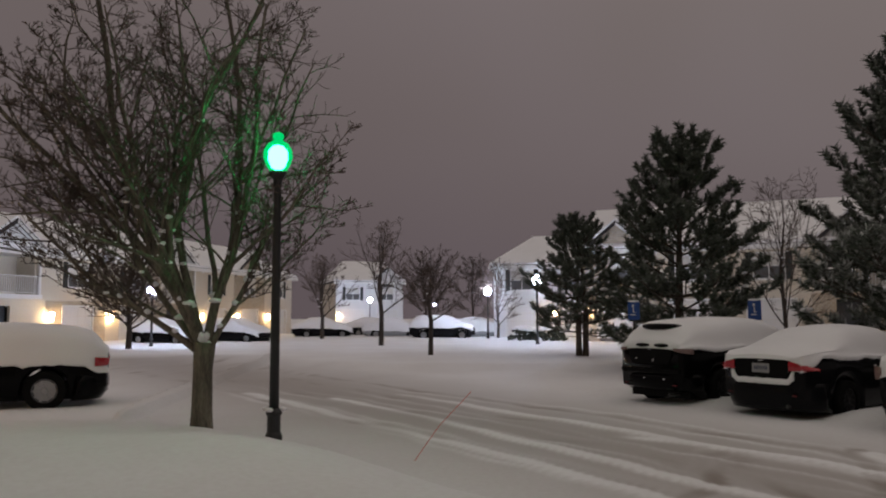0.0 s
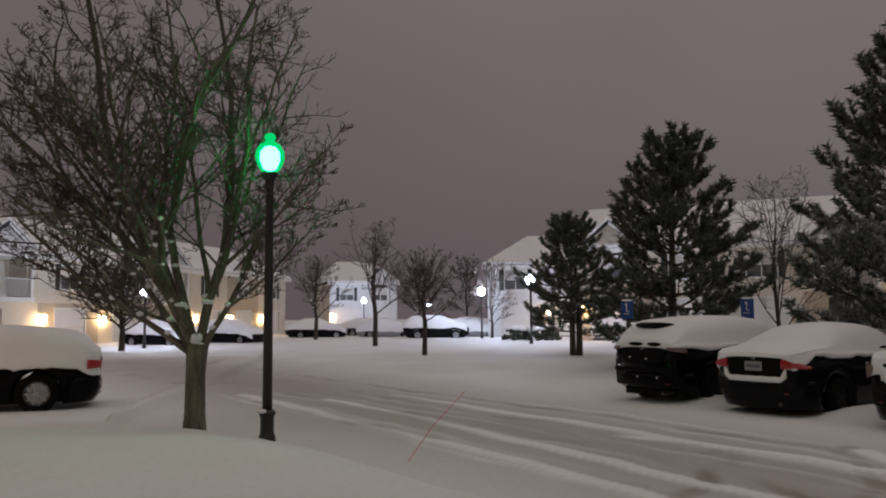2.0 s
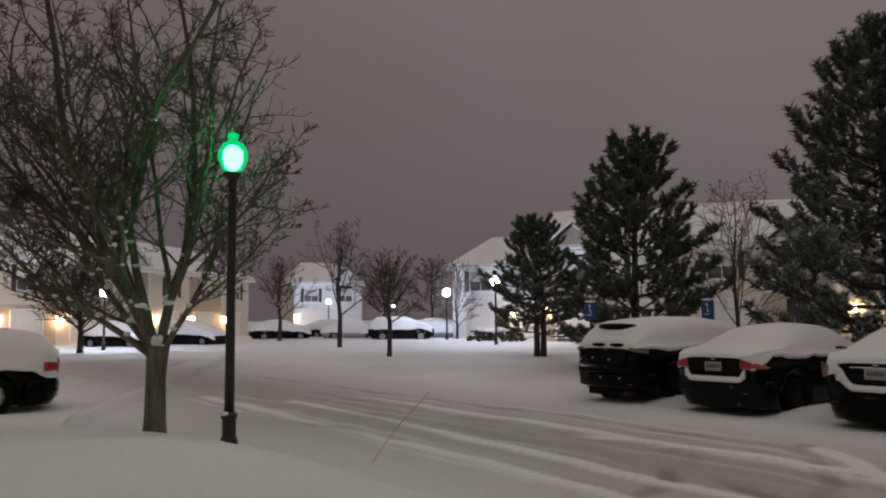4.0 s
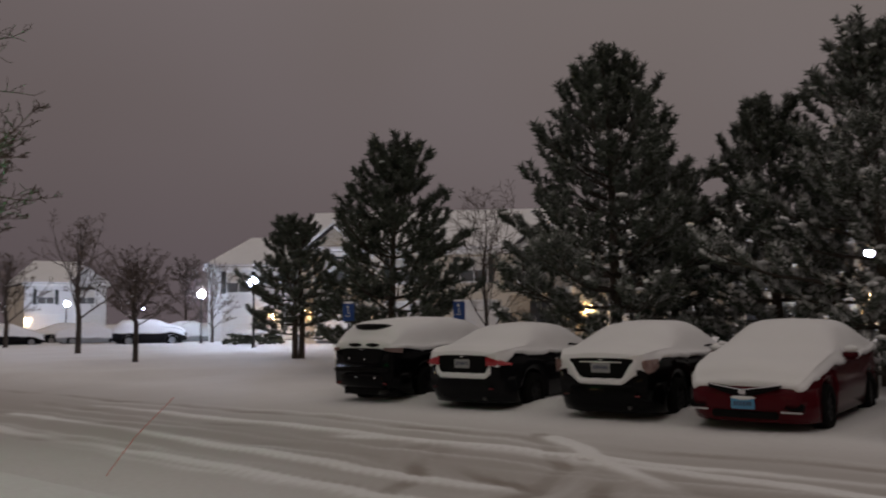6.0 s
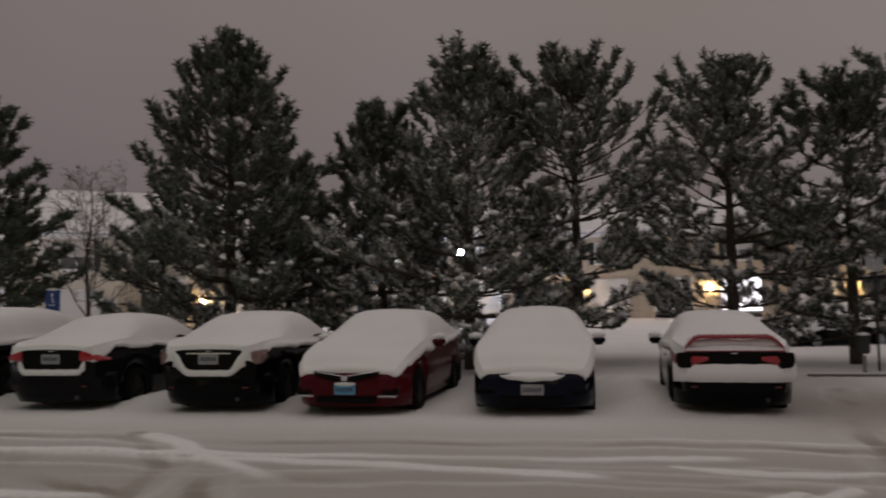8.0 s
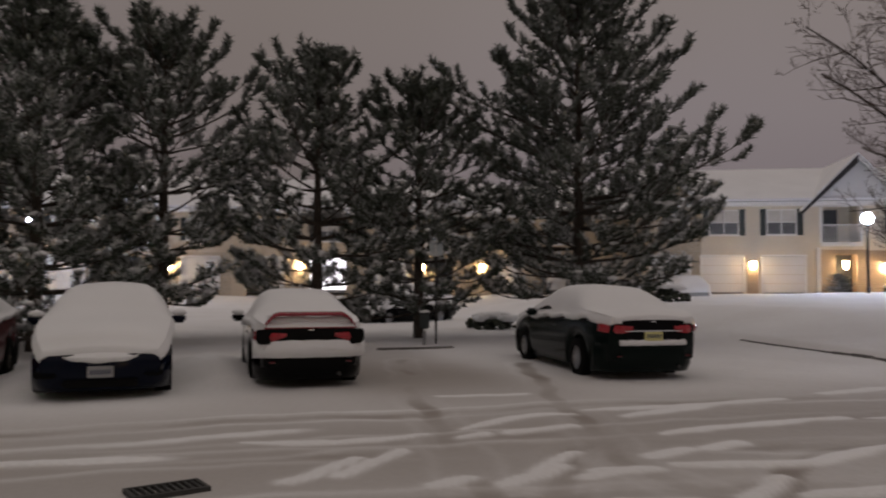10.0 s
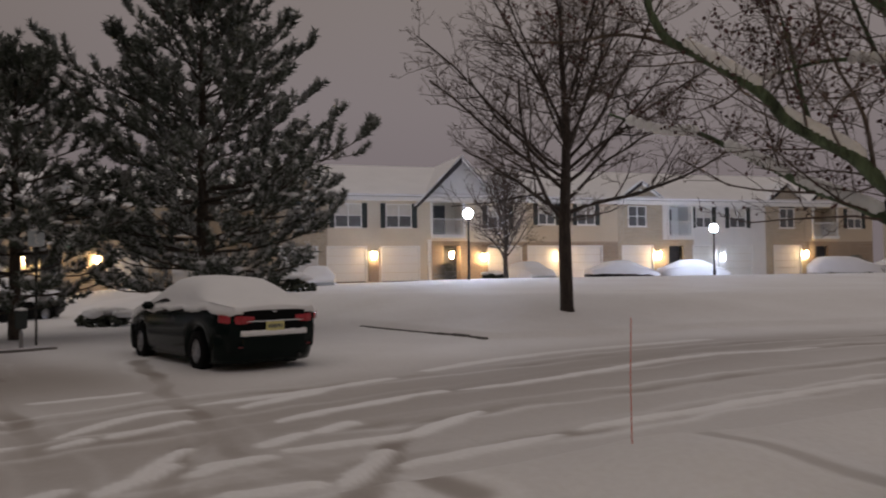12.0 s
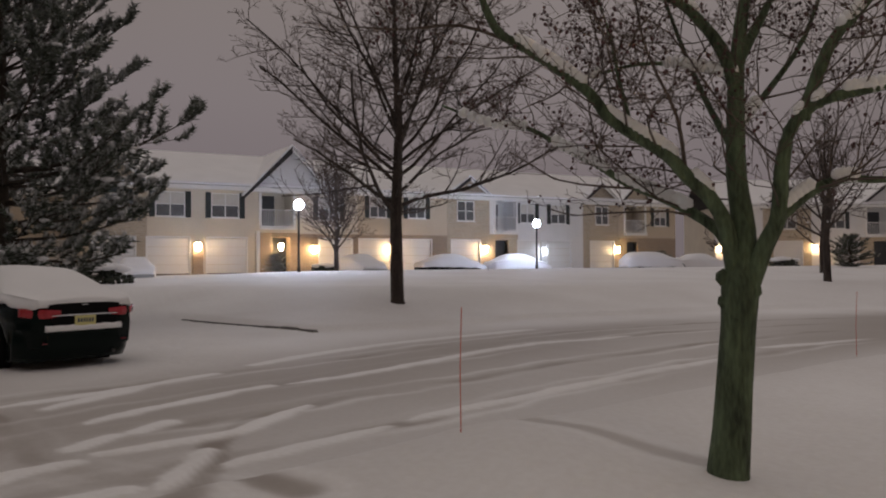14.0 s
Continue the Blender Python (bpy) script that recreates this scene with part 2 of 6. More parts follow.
# ---- geometry helpers ----
class Geo:
    """Vertices and faces gathered for one mesh."""

    def __init__(self):
        self.v, self.f = [], []

    def add(self, v, f):
        k = len(self.v)
        self.v.extend(v)
        self.f.extend(tuple(i + k for i in q) for q in f)
        return self

    def box(self, x0, y0, z0, x1, y1, z1, b=0.0):
        """A box; b: the bevel of its edges."""
        if not b:
            v = [(x, y, z) for z in (z0, z1) for x, y in ((x0, y0), (x1, y0), (x1, y1), (x0, y1))]
            return self.add(v, [(3, 2, 1, 0), (4, 5, 6, 7), (0, 1, 5, 4), (1, 2, 6, 5), (2, 3, 7, 6), (3, 0, 4, 7)])
        bm = bmesh.new()
        bmesh.ops.create_cube(bm, size=1)
        for q in bm.verts:
            q.co = ((x0 + x1) / 2 + q.co.x * (x1 - x0), (y0 + y1) / 2 + q.co.y * (y1 - y0), (z0 + z1) / 2 + q.co.z * (z1 - z0))
        bmesh.ops.bevel(bm, geom=bm.edges[:], offset=b, segments=2, affect="EDGES")
        self.add([tuple(q.co) for q in bm.verts], [[q.index for q in f.verts] for f in bm.faces])
        bm.free()
        return self

    def lathe(self, prof, n=20, cx=0.0, cy=0.0, cap=True):
        """Turns the profile [(radius, z), ...] about a vertical axis."""
        v = [(cx + r * math.cos(2 * math.pi * i / n), cy + r * math.sin(2 * math.pi * i / n), z) for r, z in prof for i in range(n)]
        f = [(a * n + i, a * n + (i + 1) % n, (a + 1) * n + (i + 1) % n, (a + 1) * n + i) for a in range(len(prof) - 1) for i in range(n)]
        if cap:
            f.append(tuple(range(n - 1, -1, -1)))
            f.append(tuple((len(prof) - 1) * n + i for i in range(n)))
        return self.add(v, f)

    def tube(self, pts, radii, n=6):
        """A tapered tube along a line of points."""
        m = len(pts)
        v = []
        for i, (p, r) in enumerate(zip(pts, radii)):
            d = (pts[min(i + 1, m - 1)] - pts[max(i - 1, 0)]).normalized()
            a = d.orthogonal() if abs(d.z) > 0.95 else d.cross(Vector((0, 0, 1)))
            a.normalize()
            b = d.cross(a)
            for k in range(n):
                t = 2 * math.pi * k / n
                q = p + (a * math.cos(t) + b * math.sin(t)) * r
                v.append((q.x, q.y, q.z))
        f = [(i * n + k, i * n + (k + 1) % n, (i + 1) * n + (k + 1) % n, (i + 1) * n + k) for i in range(m - 1) for k in range(n)]
        f.append(tuple(range((m - 1) * n, m * n)))
        return self.add(v, f)

    def loft(self, rings, cap=True, closed=True):
        n = len(rings[0])
        v = [p for r in rings for p in r]
        e = n if closed else n - 1
        f = [(i * n + k, i * n + (k + 1) % n, (i + 1) * n + (k + 1) % n, (i + 1) * n + k) for i in range(len(rings) - 1) for k in range(e)]
        if cap:
            f.append(tuple(range(n - 1, -1, -1)))
            f.append(tuple((len(rings) - 1) * n + k for k in range(n)))
        return self.add(v, f)

    def prism(self, poly, y0, y1):
        """A polygon in x and z, drawn out from y0 to y1."""
        n = len(poly)
        v = [(x, y0, z) for x, z in poly] + [(x, y1, z) for x, z in poly]
        f = [tuple(range(n)), tuple(range(2 * n - 1, n - 1, -1))] + [(k, k + n, (k + 1) % n + n, (k + 1) % n) for k in range(n)]
        return self.add(v, f)

    def blob(self, c, s, n=6, axis=None):
        """A small rounded lump with half sizes s."""
        v, f = [], []
        rows = (-0.9, -0.25, 0.45)
        for z in rows:
            r = math.sqrt(1 - z * z)
            v += [(c[0] + s[0] * r * math.cos(6.2832 * k / n), c[1] + s[1] * r * math.sin(6.2832 * k / n), c[2] + s[2] * z) for k in range(n)]
        v += [(c[0], c[1], c[2] + s[2])]
        for a in range(2):
            f += [(a * n + k, a * n + (k + 1) % n, (a + 1) * n + (k + 1) % n, (a + 1) * n + k) for k in range(n)]
        f += [(2 * n + k, 2 * n + (k + 1) % n, 3 * n) for k in range(n)]
        f.append(tuple(range(n - 1, -1, -1)))
        return self.add(v, f)


def part(name, geo, material, parent=None, label="", smooth=False, at=None):
    """Links a mesh as one object under its thing."""
    me = bpy.data.meshes.new(name)
    me.from_pydata(geo.v, [], geo.f)
    me.materials.append(material)
    if smooth:
        me.polygons.foreach_set("use_smooth", [True] * len(me.polygons))
    me.update()
    ob = new(name, me)
    ob.parent = parent
    if at is not None:
        ob.matrix_basis = at
    if label:
        ob["label"] = label
    return ob


def share(name, ob, parent, m):
    """Another object on the mesh of ob."""
    o = new(name, ob.data)
    o.parent = parent
    o.matrix_basis = m
    return o


def thing(name, m, label, category, group="", kind=""):
    ob = new(name)
    ob.empty_display_size = 0.2
    ob.matrix_basis = m
    return tagged(ob, label, category, group, kind)


def smooth01(a, b, x):
    t = np.clip((np.asarray(x, float) - a) / (b - a), 0, 1)
    return t * t * (3 - 2 * t)


def polyline(ctrl, n=24):
    """A smooth line through control points (Catmull-Rom)."""
    c = np.array(ctrl, float)
    c = np.vstack([2 * c[0] - c[1], c, 2 * c[-1] - c[-2]])
    out = []
    for i in range(1, len(c) - 2):
        t = np.linspace(0, 1, n, endpoint=False)[:, None]
        p0, p1, p2, p3 = c[i - 1], c[i], c[i + 1], c[i + 2]
        out.append(0.5 * (2 * p1 + (p2 - p0) * t + (2 * p0 - 5 * p1 + 4 * p2 - p3) * t ** 2 + (3 * p1 - p0 - 3 * p2 + p3) * t ** 3))
    return np.vstack(out + [c[-2][None]])


def line_dist(X, Y, line):
    """Signed distance to a polyline (positive on its left) and the length along it."""
    best = np.full(X.shape, 1e9)
    sign, along = np.zeros(X.shape), np.zeros(X.shape)
    run = 0.0
    for a, b in zip(line[:-1], line[1:]):
        d = b - a
        L = math.hypot(*d) or 1e-9
        t = np.clip(((X - a[0]) * d[0] + (Y - a[1]) * d[1]) / L ** 2, 0, 1)
        q = (X - a[0] - t * d[0]) ** 2 + (Y - a[1] - t * d[1]) ** 2
        hit = q < best
        best[hit] = q[hit]
        sign[hit] = np.sign(d[0] * (Y - a[1]) - d[1] * (X - a[0]))[hit]
        along[hit] = (run + t * L)[hit]
        run += L
    return np.sqrt(best) * np.where(sign == 0, 1, sign), along


# ---- ground: one sheet of snow, lawns raised behind kerbs, wheel ruts in the road ----
NEAR_EDGE = polyline([(-40, 13), (-9, 12.2), (-4.9, 12.1), (-2.0, 10.1), (0.5, 6.9), (2.6, 4.9), (4.6, 2.4), (5.7, -0.2), (6.5, -2.9), (7.6, -6.5), (8.8, -11.5), (9.0, -18), (4, -40)], 8)
FAR_EDGE = polyline([(60, 18), (30, 5.0), (24.6, -0.6), (22.6, -2.25), (19.9, -3.45), (17.4, -4.5), (17.3, -6.3), (17.6, -8.5), (18.4, -12), (18.0, -22), (14, -40)], 8)
NORTH_EDGE = polyline([(-40, 33), (-12, 31.0), (-6, 27.5), (-2, 24.6), (3.5, 24.4), (9, 20.6), (14.5, 14.2), (18.5, 9.0), (24, 9.5), (40, 18)], 8)


def rut_lines():
    """The middle lines of the wheel tracks and of a darker band by the mound, each with its depth."""
    lines = []
    for off, dep in ((0.0, 0.032), (1.5, 0.032)):
        lines.append((polyline([(-13 + off * .3, 28.5 + off), (-5.2 + off * .6, 18.2 + off * .4), (-0.2 + off, 10.6 + off * .2), (1.9 + off, 7.2), (4.2 + off * .9, 4.2 + off * .5), (6.0 + off, 0.6 + off * .4), (7.1 + off, -2.2 + off * .1), (9.5 + off, -8.3), (10.8 + off, -14.5), (9.5 + off, -24)], 14), dep))
    for off, dep in ((0.0, 0.028), (1.45, 0.028)):
        lines.append((polyline([(-10 + off * .3, 29.5 + off), (-2.5 + off * .6, 18.5 + off * .4), (1.0 + off, 13.0 + off * .2), (3.6 + off, 8.6), (6.3 + off * .9, 4.3 + off * .5), (8.9 + off, 0.0 + off * .4), (10.8 + off, -3.3), (13.2 + off, -8.9), (13.8 + off, -15), (12.4 + off, -24)], 14), dep))
    for c, dep in (([(15.1, 4.7), (9.8, 2.8), (7.3, 1.7), (5.8, 1.2), (4.6, 0.9)], 0.03), ([(15.1, 2.3), (10.7, 1.2), (7.3, 0.2), (6.2, -0.5), (5.2, -1.3)], 0.03),
                   ([(5.0, -0.5), (5.8, -0.7), (6.8, -1.0), (8.0, -1.5), (8.9, -2.5)], 0.035), ([(5.2, 0.8), (5.8, 0.7), (7.3, 0.7), (8.6, 0.3)], 0.03),
                   # a faint darker band round the stake's mound
                   ([(6.5, -3.4), (5.9, -3.6), (5.3, -3.8), (4.7, -4.1)], 0.018),
                   ([(4.8, 9.9), (4.0, 7.9), (3.1, 6.8), (2.4, 6.2)], 0.04), ([(4.4, 8.0), (4.1, 7.0), (3.2, 5.9), (2.8, 5.2)], 0.04), ([(3.1, 9.2), (3.0, 8.2), (3.1, 6.8)], 0.035), ([(3.2, 9.9), (2.5, 8.2), (1.8, 7.2)], 0.035)):
        lines.append((polyline(c, 10), dep))
    return lines


def ridge_lines():
    """Long low ridges of loose snow thrown up beside the lanes, from the far end of the car park on."""
    return [polyline(c, 12) for c in (
        [(-4.7, 17.8), (-2.0, 13.5), (-0.1, 10.4), (1.0, 8.6), (1.9, 7.0), (3.6, 4.6)],
        [(-2.6, 16.6), (-0.5, 13.1), (1.2, 9.9), (2.3, 7.9), (3.2, 6.6)],
        [(-1.4, 17.4), (0.8, 14.0), (3.0, 10.4), (4.6, 7.4), (5.5, 5.7), (6.4, 3.8)],
        [(2.1, 11.3), (4.1, 8.8), (5.6, 6.3), (7.9, 3.2)], [(4.8, 10.0), (4.7, 8.7), (4.5, 7.5), (4.3, 5.9)])]


def streak_lines():
    """Flat strips of fresh snow left standing between crossing tyre tracks."""
    by_lane = [[(5.91, 0.18), (6.05, -0.34)], [(6.05, -0.59), (6.54, -0.83), (6.96, -1.01)], [(6.43, -1.06), (6.78, -1.74), (7.22, -2.58)], [(7.36, -2.91), (7.9, -4.09), (8.35, -5.23), (8.96, -6.76), (9.71, -8.8)], [(10.6, -10.6), (10.8, -13.6)],
               [(6.8, 0.4), (7.0, 0.0)], [(7.2, -0.2), (7.4, -0.8), (7.7, -1.4), (8.6, -2.2)]]
    across = [[(9.8, 0.73), (10.34, -0.07), (11.51, -1.67)], [(9.5, 0.3), (10.8, -0.8)], [(8.55, -0.13), (9.17, -0.78), (9.93, -1.84)], [(9.5, -1.2), (10.1, -2.1)], [(10.14, -2.43), (10.97, -4.08), (12.63, -6.8), (13.47, -9.95)],
              [(12.2, -2.3), (13.5, -4.0), (14.6, -6.1), (15.6, -9)], [(7.5, 0.0), (7.9, -0.3)], [(8.0, -0.5), (8.3, -0.8)]]
    by_bays = [[(8.3, 1.9), (9.2, 1.4), (9.5, 0.9)], [(8.2, 1.4), (8.7, 0.8)], [(7.0, 3.7), (7.3, 2.9), (7.9, 2.2)], [(5.8, 2.7), (6.1, 2.6), (6.7, 2.5)], [(6.1, 2.4), (7.1, 2.2)], [(6.0, 1.6), (6.3, 1.4)],
               [(6.2, 1.1), (6.9, 0.7)], [(6.6, 0.9), (7.5, 0.7)], [(6.6, 0.5), (7.0, 0.1)], [(10.5, 2.7), (11.0, 1.7)], [(7.9, 1.8), (8.1, 1.65)]]
    return [(polyline(c, 6), w) for group, w in ((by_lane, 0.09), (across, 0.10), (by_bays, 0.075)) for c in group]


def base_height(X, Y):
    """The lie of the land without its ruts."""
    X, Y = np.asarray(X, float), np.asarray(Y, float)
    dn, _ = line_dist(X, Y, NEAR_EDGE)
    df, _ = line_dist(X, Y, FAR_EDGE)
    dd, _ = line_dist(X, Y, NORTH_EDGE)
    z = 0.003 * np.clip(Y - 14, 0, 40) * smooth01(10, -2, X - 0.3 * Y + 6)
    z = z + 0.15 * smooth01(0.0, 0.5, -dn) + 0.27 * np.exp(-((np.maximum(0, X + 3.2) / 2.4) ** 2 + ((Y - 8.0) / 1.9) ** 2)) * smooth01(0.0, 1.4, -dn)
    z = z - 0.10 * smooth01(0.2, 2.2, -dn) * smooth01(-5, 3, X) - 0.08 * np.exp(-((X - 2) ** 2 + (Y + 1) ** 2) / 9)
    z = z + 0.16 * np.exp(-(((X - 5.2) / 1.0) ** 2 + ((Y + 3.1) / 0.9) ** 2))
    z = z + 0.13 * smooth01(0.0, 0.45, df) + 0.62 * smooth01(0.2, 5.5, df) * smooth01(14, 20, X) + 0.38 * smooth01(6, 20, df) * smooth01(20, 36, X)
    z = z - 0.25 * smooth01(40, 48, X) * smooth01(20, 0, Y)
    z = z + 0.13 * smooth01(0.0, 0.5, dd) + 0.9 * smooth01(2, 26, dd) * smooth01(16, 40, X)
    return z


def H(x, y):
    return float(base_height(np.array([x]), np.array([y]))[0])


def build_ground():
    fine = np.concatenate([np.arange(-11, 4.4, 0.08), np.arange(4.4, 14, 0.05), np.arange(14, 20.001, 0.08)])
    out = 0.12 * 1.17 ** np.arange(1, 56)
    xs = np.concatenate([(-11 - np.cumsum(out))[::-1], fine, 20 + np.cumsum(out)])
    fy = np.concatenate([np.arange(-14, -4.2, 0.08), np.arange(-4.2, 5, 0.05), np.arange(5, 20.001, 0.08)])
    ys = np.concatenate([(-14 - np.cumsum(out))[::-1], fy, 20 + np.cumsum(out)])
    X, Y = np.meshgrid(xs, ys, indexing="ij")
    Z = base_height(X, Y)
    near = (X > -20) & (X < 28) & (Y > -26) & (Y < 32)
    x, y = X[near], Y[near]
    z, pack, fresh = np.zeros(x.shape), np.zeros(x.shape), np.zeros(x.shape)
    for line, dep in rut_lines():
        d, s = line_dist(x, y, line)
        d = d + 0.05 * np.sin(s * 1.7) + 0.03 * np.sin(s * 4.9)
        wob = 0.62 + 0.38 * np.sin(s * 0.9 + dep * 90) * np.sin(s * 2.3)
        side = np.where(d > 0, 0.55 + 0.45 * np.sin(s * 0.55 + dep * 300), 0.55 + 0.45 * np.cos(s * 0.8 + dep * 200))
        rut = np.exp(-(d / 0.17) ** 4)
        rim = np.exp(-((np.abs(d) - 0.29) / 0.07) ** 2) * side * (0.30 if len(line) > 90 else 0.12)
        z = z - 0.5 * dep * rut * wob + dep * 0.7 * wob * rim
        pack = np.maximum(pack, (0.8 if len(line) > 90 else min(1.0, dep / 0.033)) * rut * (0.5 + 0.5 * wob))
        fresh = np.maximum(fresh, rim * (0.55 + 0.45 * wob))
    for k, line in enumerate(ridge_lines()):
        d, s = line_dist(x, y, line)
        d = d + 0.03 * np.sin(s * 1.3 + k) + 0.02 * np.sin(s * 4.1)
        up = np.exp(-(np.abs(d) / 0.115) ** 2.4) * np.clip(0.75 + 0.45 * np.sin(s * 0.7 + 2 * k), 0.15, 1)
        end = smooth01(0.0, 0.8, s) * smooth01(s.max(), s.max() - 0.8, s)
        z = z + 0.02 * up * end
        fresh = np.maximum(fresh, 1.1 * up * end)
    for k, (line, w) in enumerate(streak_lines()):
        lo, hi = line.min(0) - 0.6, line.max(0) + 0.6
        box = (x > lo[0]) & (x < hi[0]) & (y > lo[1]) & (y < hi[1])
        d, s = line_dist(x[box], y[box], line)
        d = np.abs(d + 0.012 * np.sin(s * 3.1 + k) + 0.008 * np.sin(s * 11 + k))
        taper = smooth01(-0.05, 0.5, s) * smooth01(s.max() + 0.05, s.max() - 0.5, s) if s.max() > 1.2 else 0.8
        up = 1 / (1 + np.exp((d - w * (0.45 + 0.55 * taper)) / 0.026))
        z[box] = np.maximum(z[box], 0) * (1 - up) + np.minimum(z[box], 0) * (1 - up) + (0.018 if w == 0.09 else 0.012) * up
        fresh[box] = np.maximum(fresh[box], 1.0 * up)
    # snow drifted between the parked cars
    row_a, row_d = ((x - 3.45) * 0.563 - (y - 15.55) * 0.826) / 2.66, (x - 3.45) * 0.826 + (y - 15.55) * 0.563
    drift = np.exp(-((row_a - np.floor(row_a + 0.5) + np.where(row_a > np.floor(row_a + 0.5), -0.5, 0.5)) / 0.19) ** 2) * smooth01(-0.1, 0.9, row_d) * smooth01(6, 4.5, row_d) * smooth01(-0.9, -0.6, row_a) * smooth01(5.3, 4.9, row_a)
    keep = smooth01(20, 16, y) * smooth01(-14, -12, y) * smooth01(-11, -9, x) * smooth01(20, 18.5, x)
    z = np.clip(z, -0.07, 0.10) * keep + 0.15 * drift
    fresh = fresh * keep
    dl, _ = line_dist(x, y, rut_lines()[1][0])
    dl2, _ = line_dist(x, y, rut_lines()[2][0])
    lane = np.exp(-(np.minimum(np.abs(dl), np.abs(dl2)) / 2.9) ** 4)
    # the empty bay and a broad patch of the lot are darkened as well
    bayd = np.exp(-(((x - 14.6) * 0.563 - (y - 5.0) * 0.826) / 1.5) ** 4 - (((x - 14.6) * 0.826 + (y - 5.0) * 0.563) / 4.5) ** 4)
    pack = np.clip(np.maximum(np.maximum(pack, 0.68 * lane * (0.8 + 0.2 * np.sin(x * 0.9 + y * 0.6))), 0.5 * bayd + 0.38 * np.exp(-(((x - 10.0) / 4.6) ** 4 + ((y - 2.6) / 3.6) ** 4))) - 1.3 * fresh, 0, 1)
    P = np.zeros(X.shape)
    P[near] = pack
    q = np.array([noise.noise((a * 0.6, b * 0.6, 0)) * 0.018 + noise.noise((a * 1.9, b * 1.9, 3)) * 0.009 + noise.noise((a * 6, b * 6, 7)) * 0.006 for a, b in zip(x, y)])
    Z[near] += z + q
    nx, ny = len(xs), len(ys)
    v = np.stack([X, Y, Z], -1).reshape(-1, 3)
    i, j = np.meshgrid(np.arange(nx - 1), np.arange(ny - 1), indexing="ij")
    k = (i * ny + j).ravel()
    f = np.stack([k, k + ny, k + ny + 1, k + 1], -1)
    me = bpy.data.meshes.new("ground")
    me.vertices.add(len(v))
    me.vertices.foreach_set("co", v.ravel())
    me.loops.add(f.size)
    me.loops.foreach_set("vertex_index", f.ravel())
    me.polygons.add(len(f))
    me.polygons.foreach_set("loop_start", np.arange(0, f.size, 4))
    me.polygons.foreach_set("use_smooth", np.ones(len(f), bool))
    me.update()
    me.validate()
    me.attributes.new("packed", "FLOAT", "POINT").data.foreach_set("value", P.ravel().astype(np.float32))
    me.materials.append(GROUND_SNOW)
    return tagged(new("ground", me), "snow-covered car park, road and lawns with wheel ruts", "ground", kind="structure")


build_ground()


# ---- cars under snow ----
def prof(x, pts):
    xs, ys = zip(*pts)
    return float(np.interp(x, xs, ys))


def soft_prof(x, pts, w=0.10):
    return sum(prof(x + k * w, pts) for k in (-1.5, -0.75, 0, 0.75, 1.5)) / 5


KINDS = {
    # length, half width, top line, deck line (bonnet, waist, boot), bonnet end and boot start, wheel radius
    "sedan": dict(L=4.75, W=0.88, r=0.325, wb=(1.42, -1.32), top=[(-2.38, 0.96), (-1.75, 1.05), (-0.95, 1.36), (-0.1, 1.40), (0.35, 1.35), (1.15, 0.98), (2.0, 0.81), (2.38, 0.60)],
                  deck=[(-2.38, 0.98), (-1.75, 1.04), (-1.0, 0.98), (0.9, 0.94), (1.15, 0.97), (2.0, 0.79), (2.38, 0.58)]),
    "coupe": dict(L=4.5, W=0.82, r=0.31, wb=(1.36, -1.26), top=[(-2.25, 0.90), (-1.8, 0.96), (-1.55, 0.99), (-0.8, 1.28), (-0.15, 1.33), (0.3, 1.28), (1.05, 0.93), (1.9, 0.78), (2.25, 0.6)],
                  deck=[(-2.25, 0.90), (-1.55, 0.97), (-1.0, 0.92), (0.9, 0.88), (1.05, 0.9), (1.9, 0.76), (2.25, 0.58)]),
    "suv": dict(L=4.65, W=0.88, r=0.36, wb=(1.40, -1.30), top=[(-2.32, 1.10), (-2.2, 1.25), (-1.9, 1.46), (-0.8, 1.53), (0.2, 1.51), (0.6, 1.43), (1.25, 1.12), (2.05, 1.02), (2.32, 0.8)],
                deck=[(-2.32, 1.08), (-1.9, 1.10), (0.9, 1.06), (1.25, 1.12), (2.05, 1.0), (2.32, 0.78)]),
}


KINDS["hatch"] = dict(KINDS["suv"], top=[(-2.32, 1.0), (-2.2, 1.14), (-1.9, 1.30), (-0.8, 1.40), (0.2, 1.40), (0.6, 1.34), (1.25, 1.05), (2.05, 0.93), (2.32, 0.74)],
                      deck=[(-2.32, 0.98), (-1.9, 1.0), (0.9, 0.98), (1.25, 1.02), (2.05, 0.91), (2.32, 0.72)])


def half_width(s, x):
    e = (abs(x) / (s["L"] / 2)) ** 6
    return s["W"] * (1 - 0.17 * e) * (1 - 0.03 * (x / (s["L"] / 2)) ** 2)


def arch_line(s, x, sill=0.16):
    """The lower edge of the body, cut round over the wheels."""
    z = sill + 0.10 * (abs(x) / (s["L"] / 2)) ** 8
    for w in s["wb"]:
        R = s["r"] + 0.055
        if abs(x - w) < R:
            z = max(z, s["r"] - 0.04 + math.sqrt(R * R - (x - w) ** 2))
    return z


def chaikin(p, k=2):
    for _ in range(k):
        q = [p[0]]
        for a, b in zip(p[:-1], p[1:]):
            q += [(0.75 * a[0] + 0.25 * b[0], 0.75 * a[1] + 0.25 * b[1]), (0.25 * a[0] + 0.75 * b[0], 0.25 * a[1] + 0.75 * b[1])]
        p = q + [p[-1]]
    return p


def mirror_ring(x, half):
    """A ring across the car from a half outline that runs from the lower edge to the middle."""
    return [(x, y, z) for y, z in half] + [(x, -y, z) for y, z in reversed(half[:-1])]


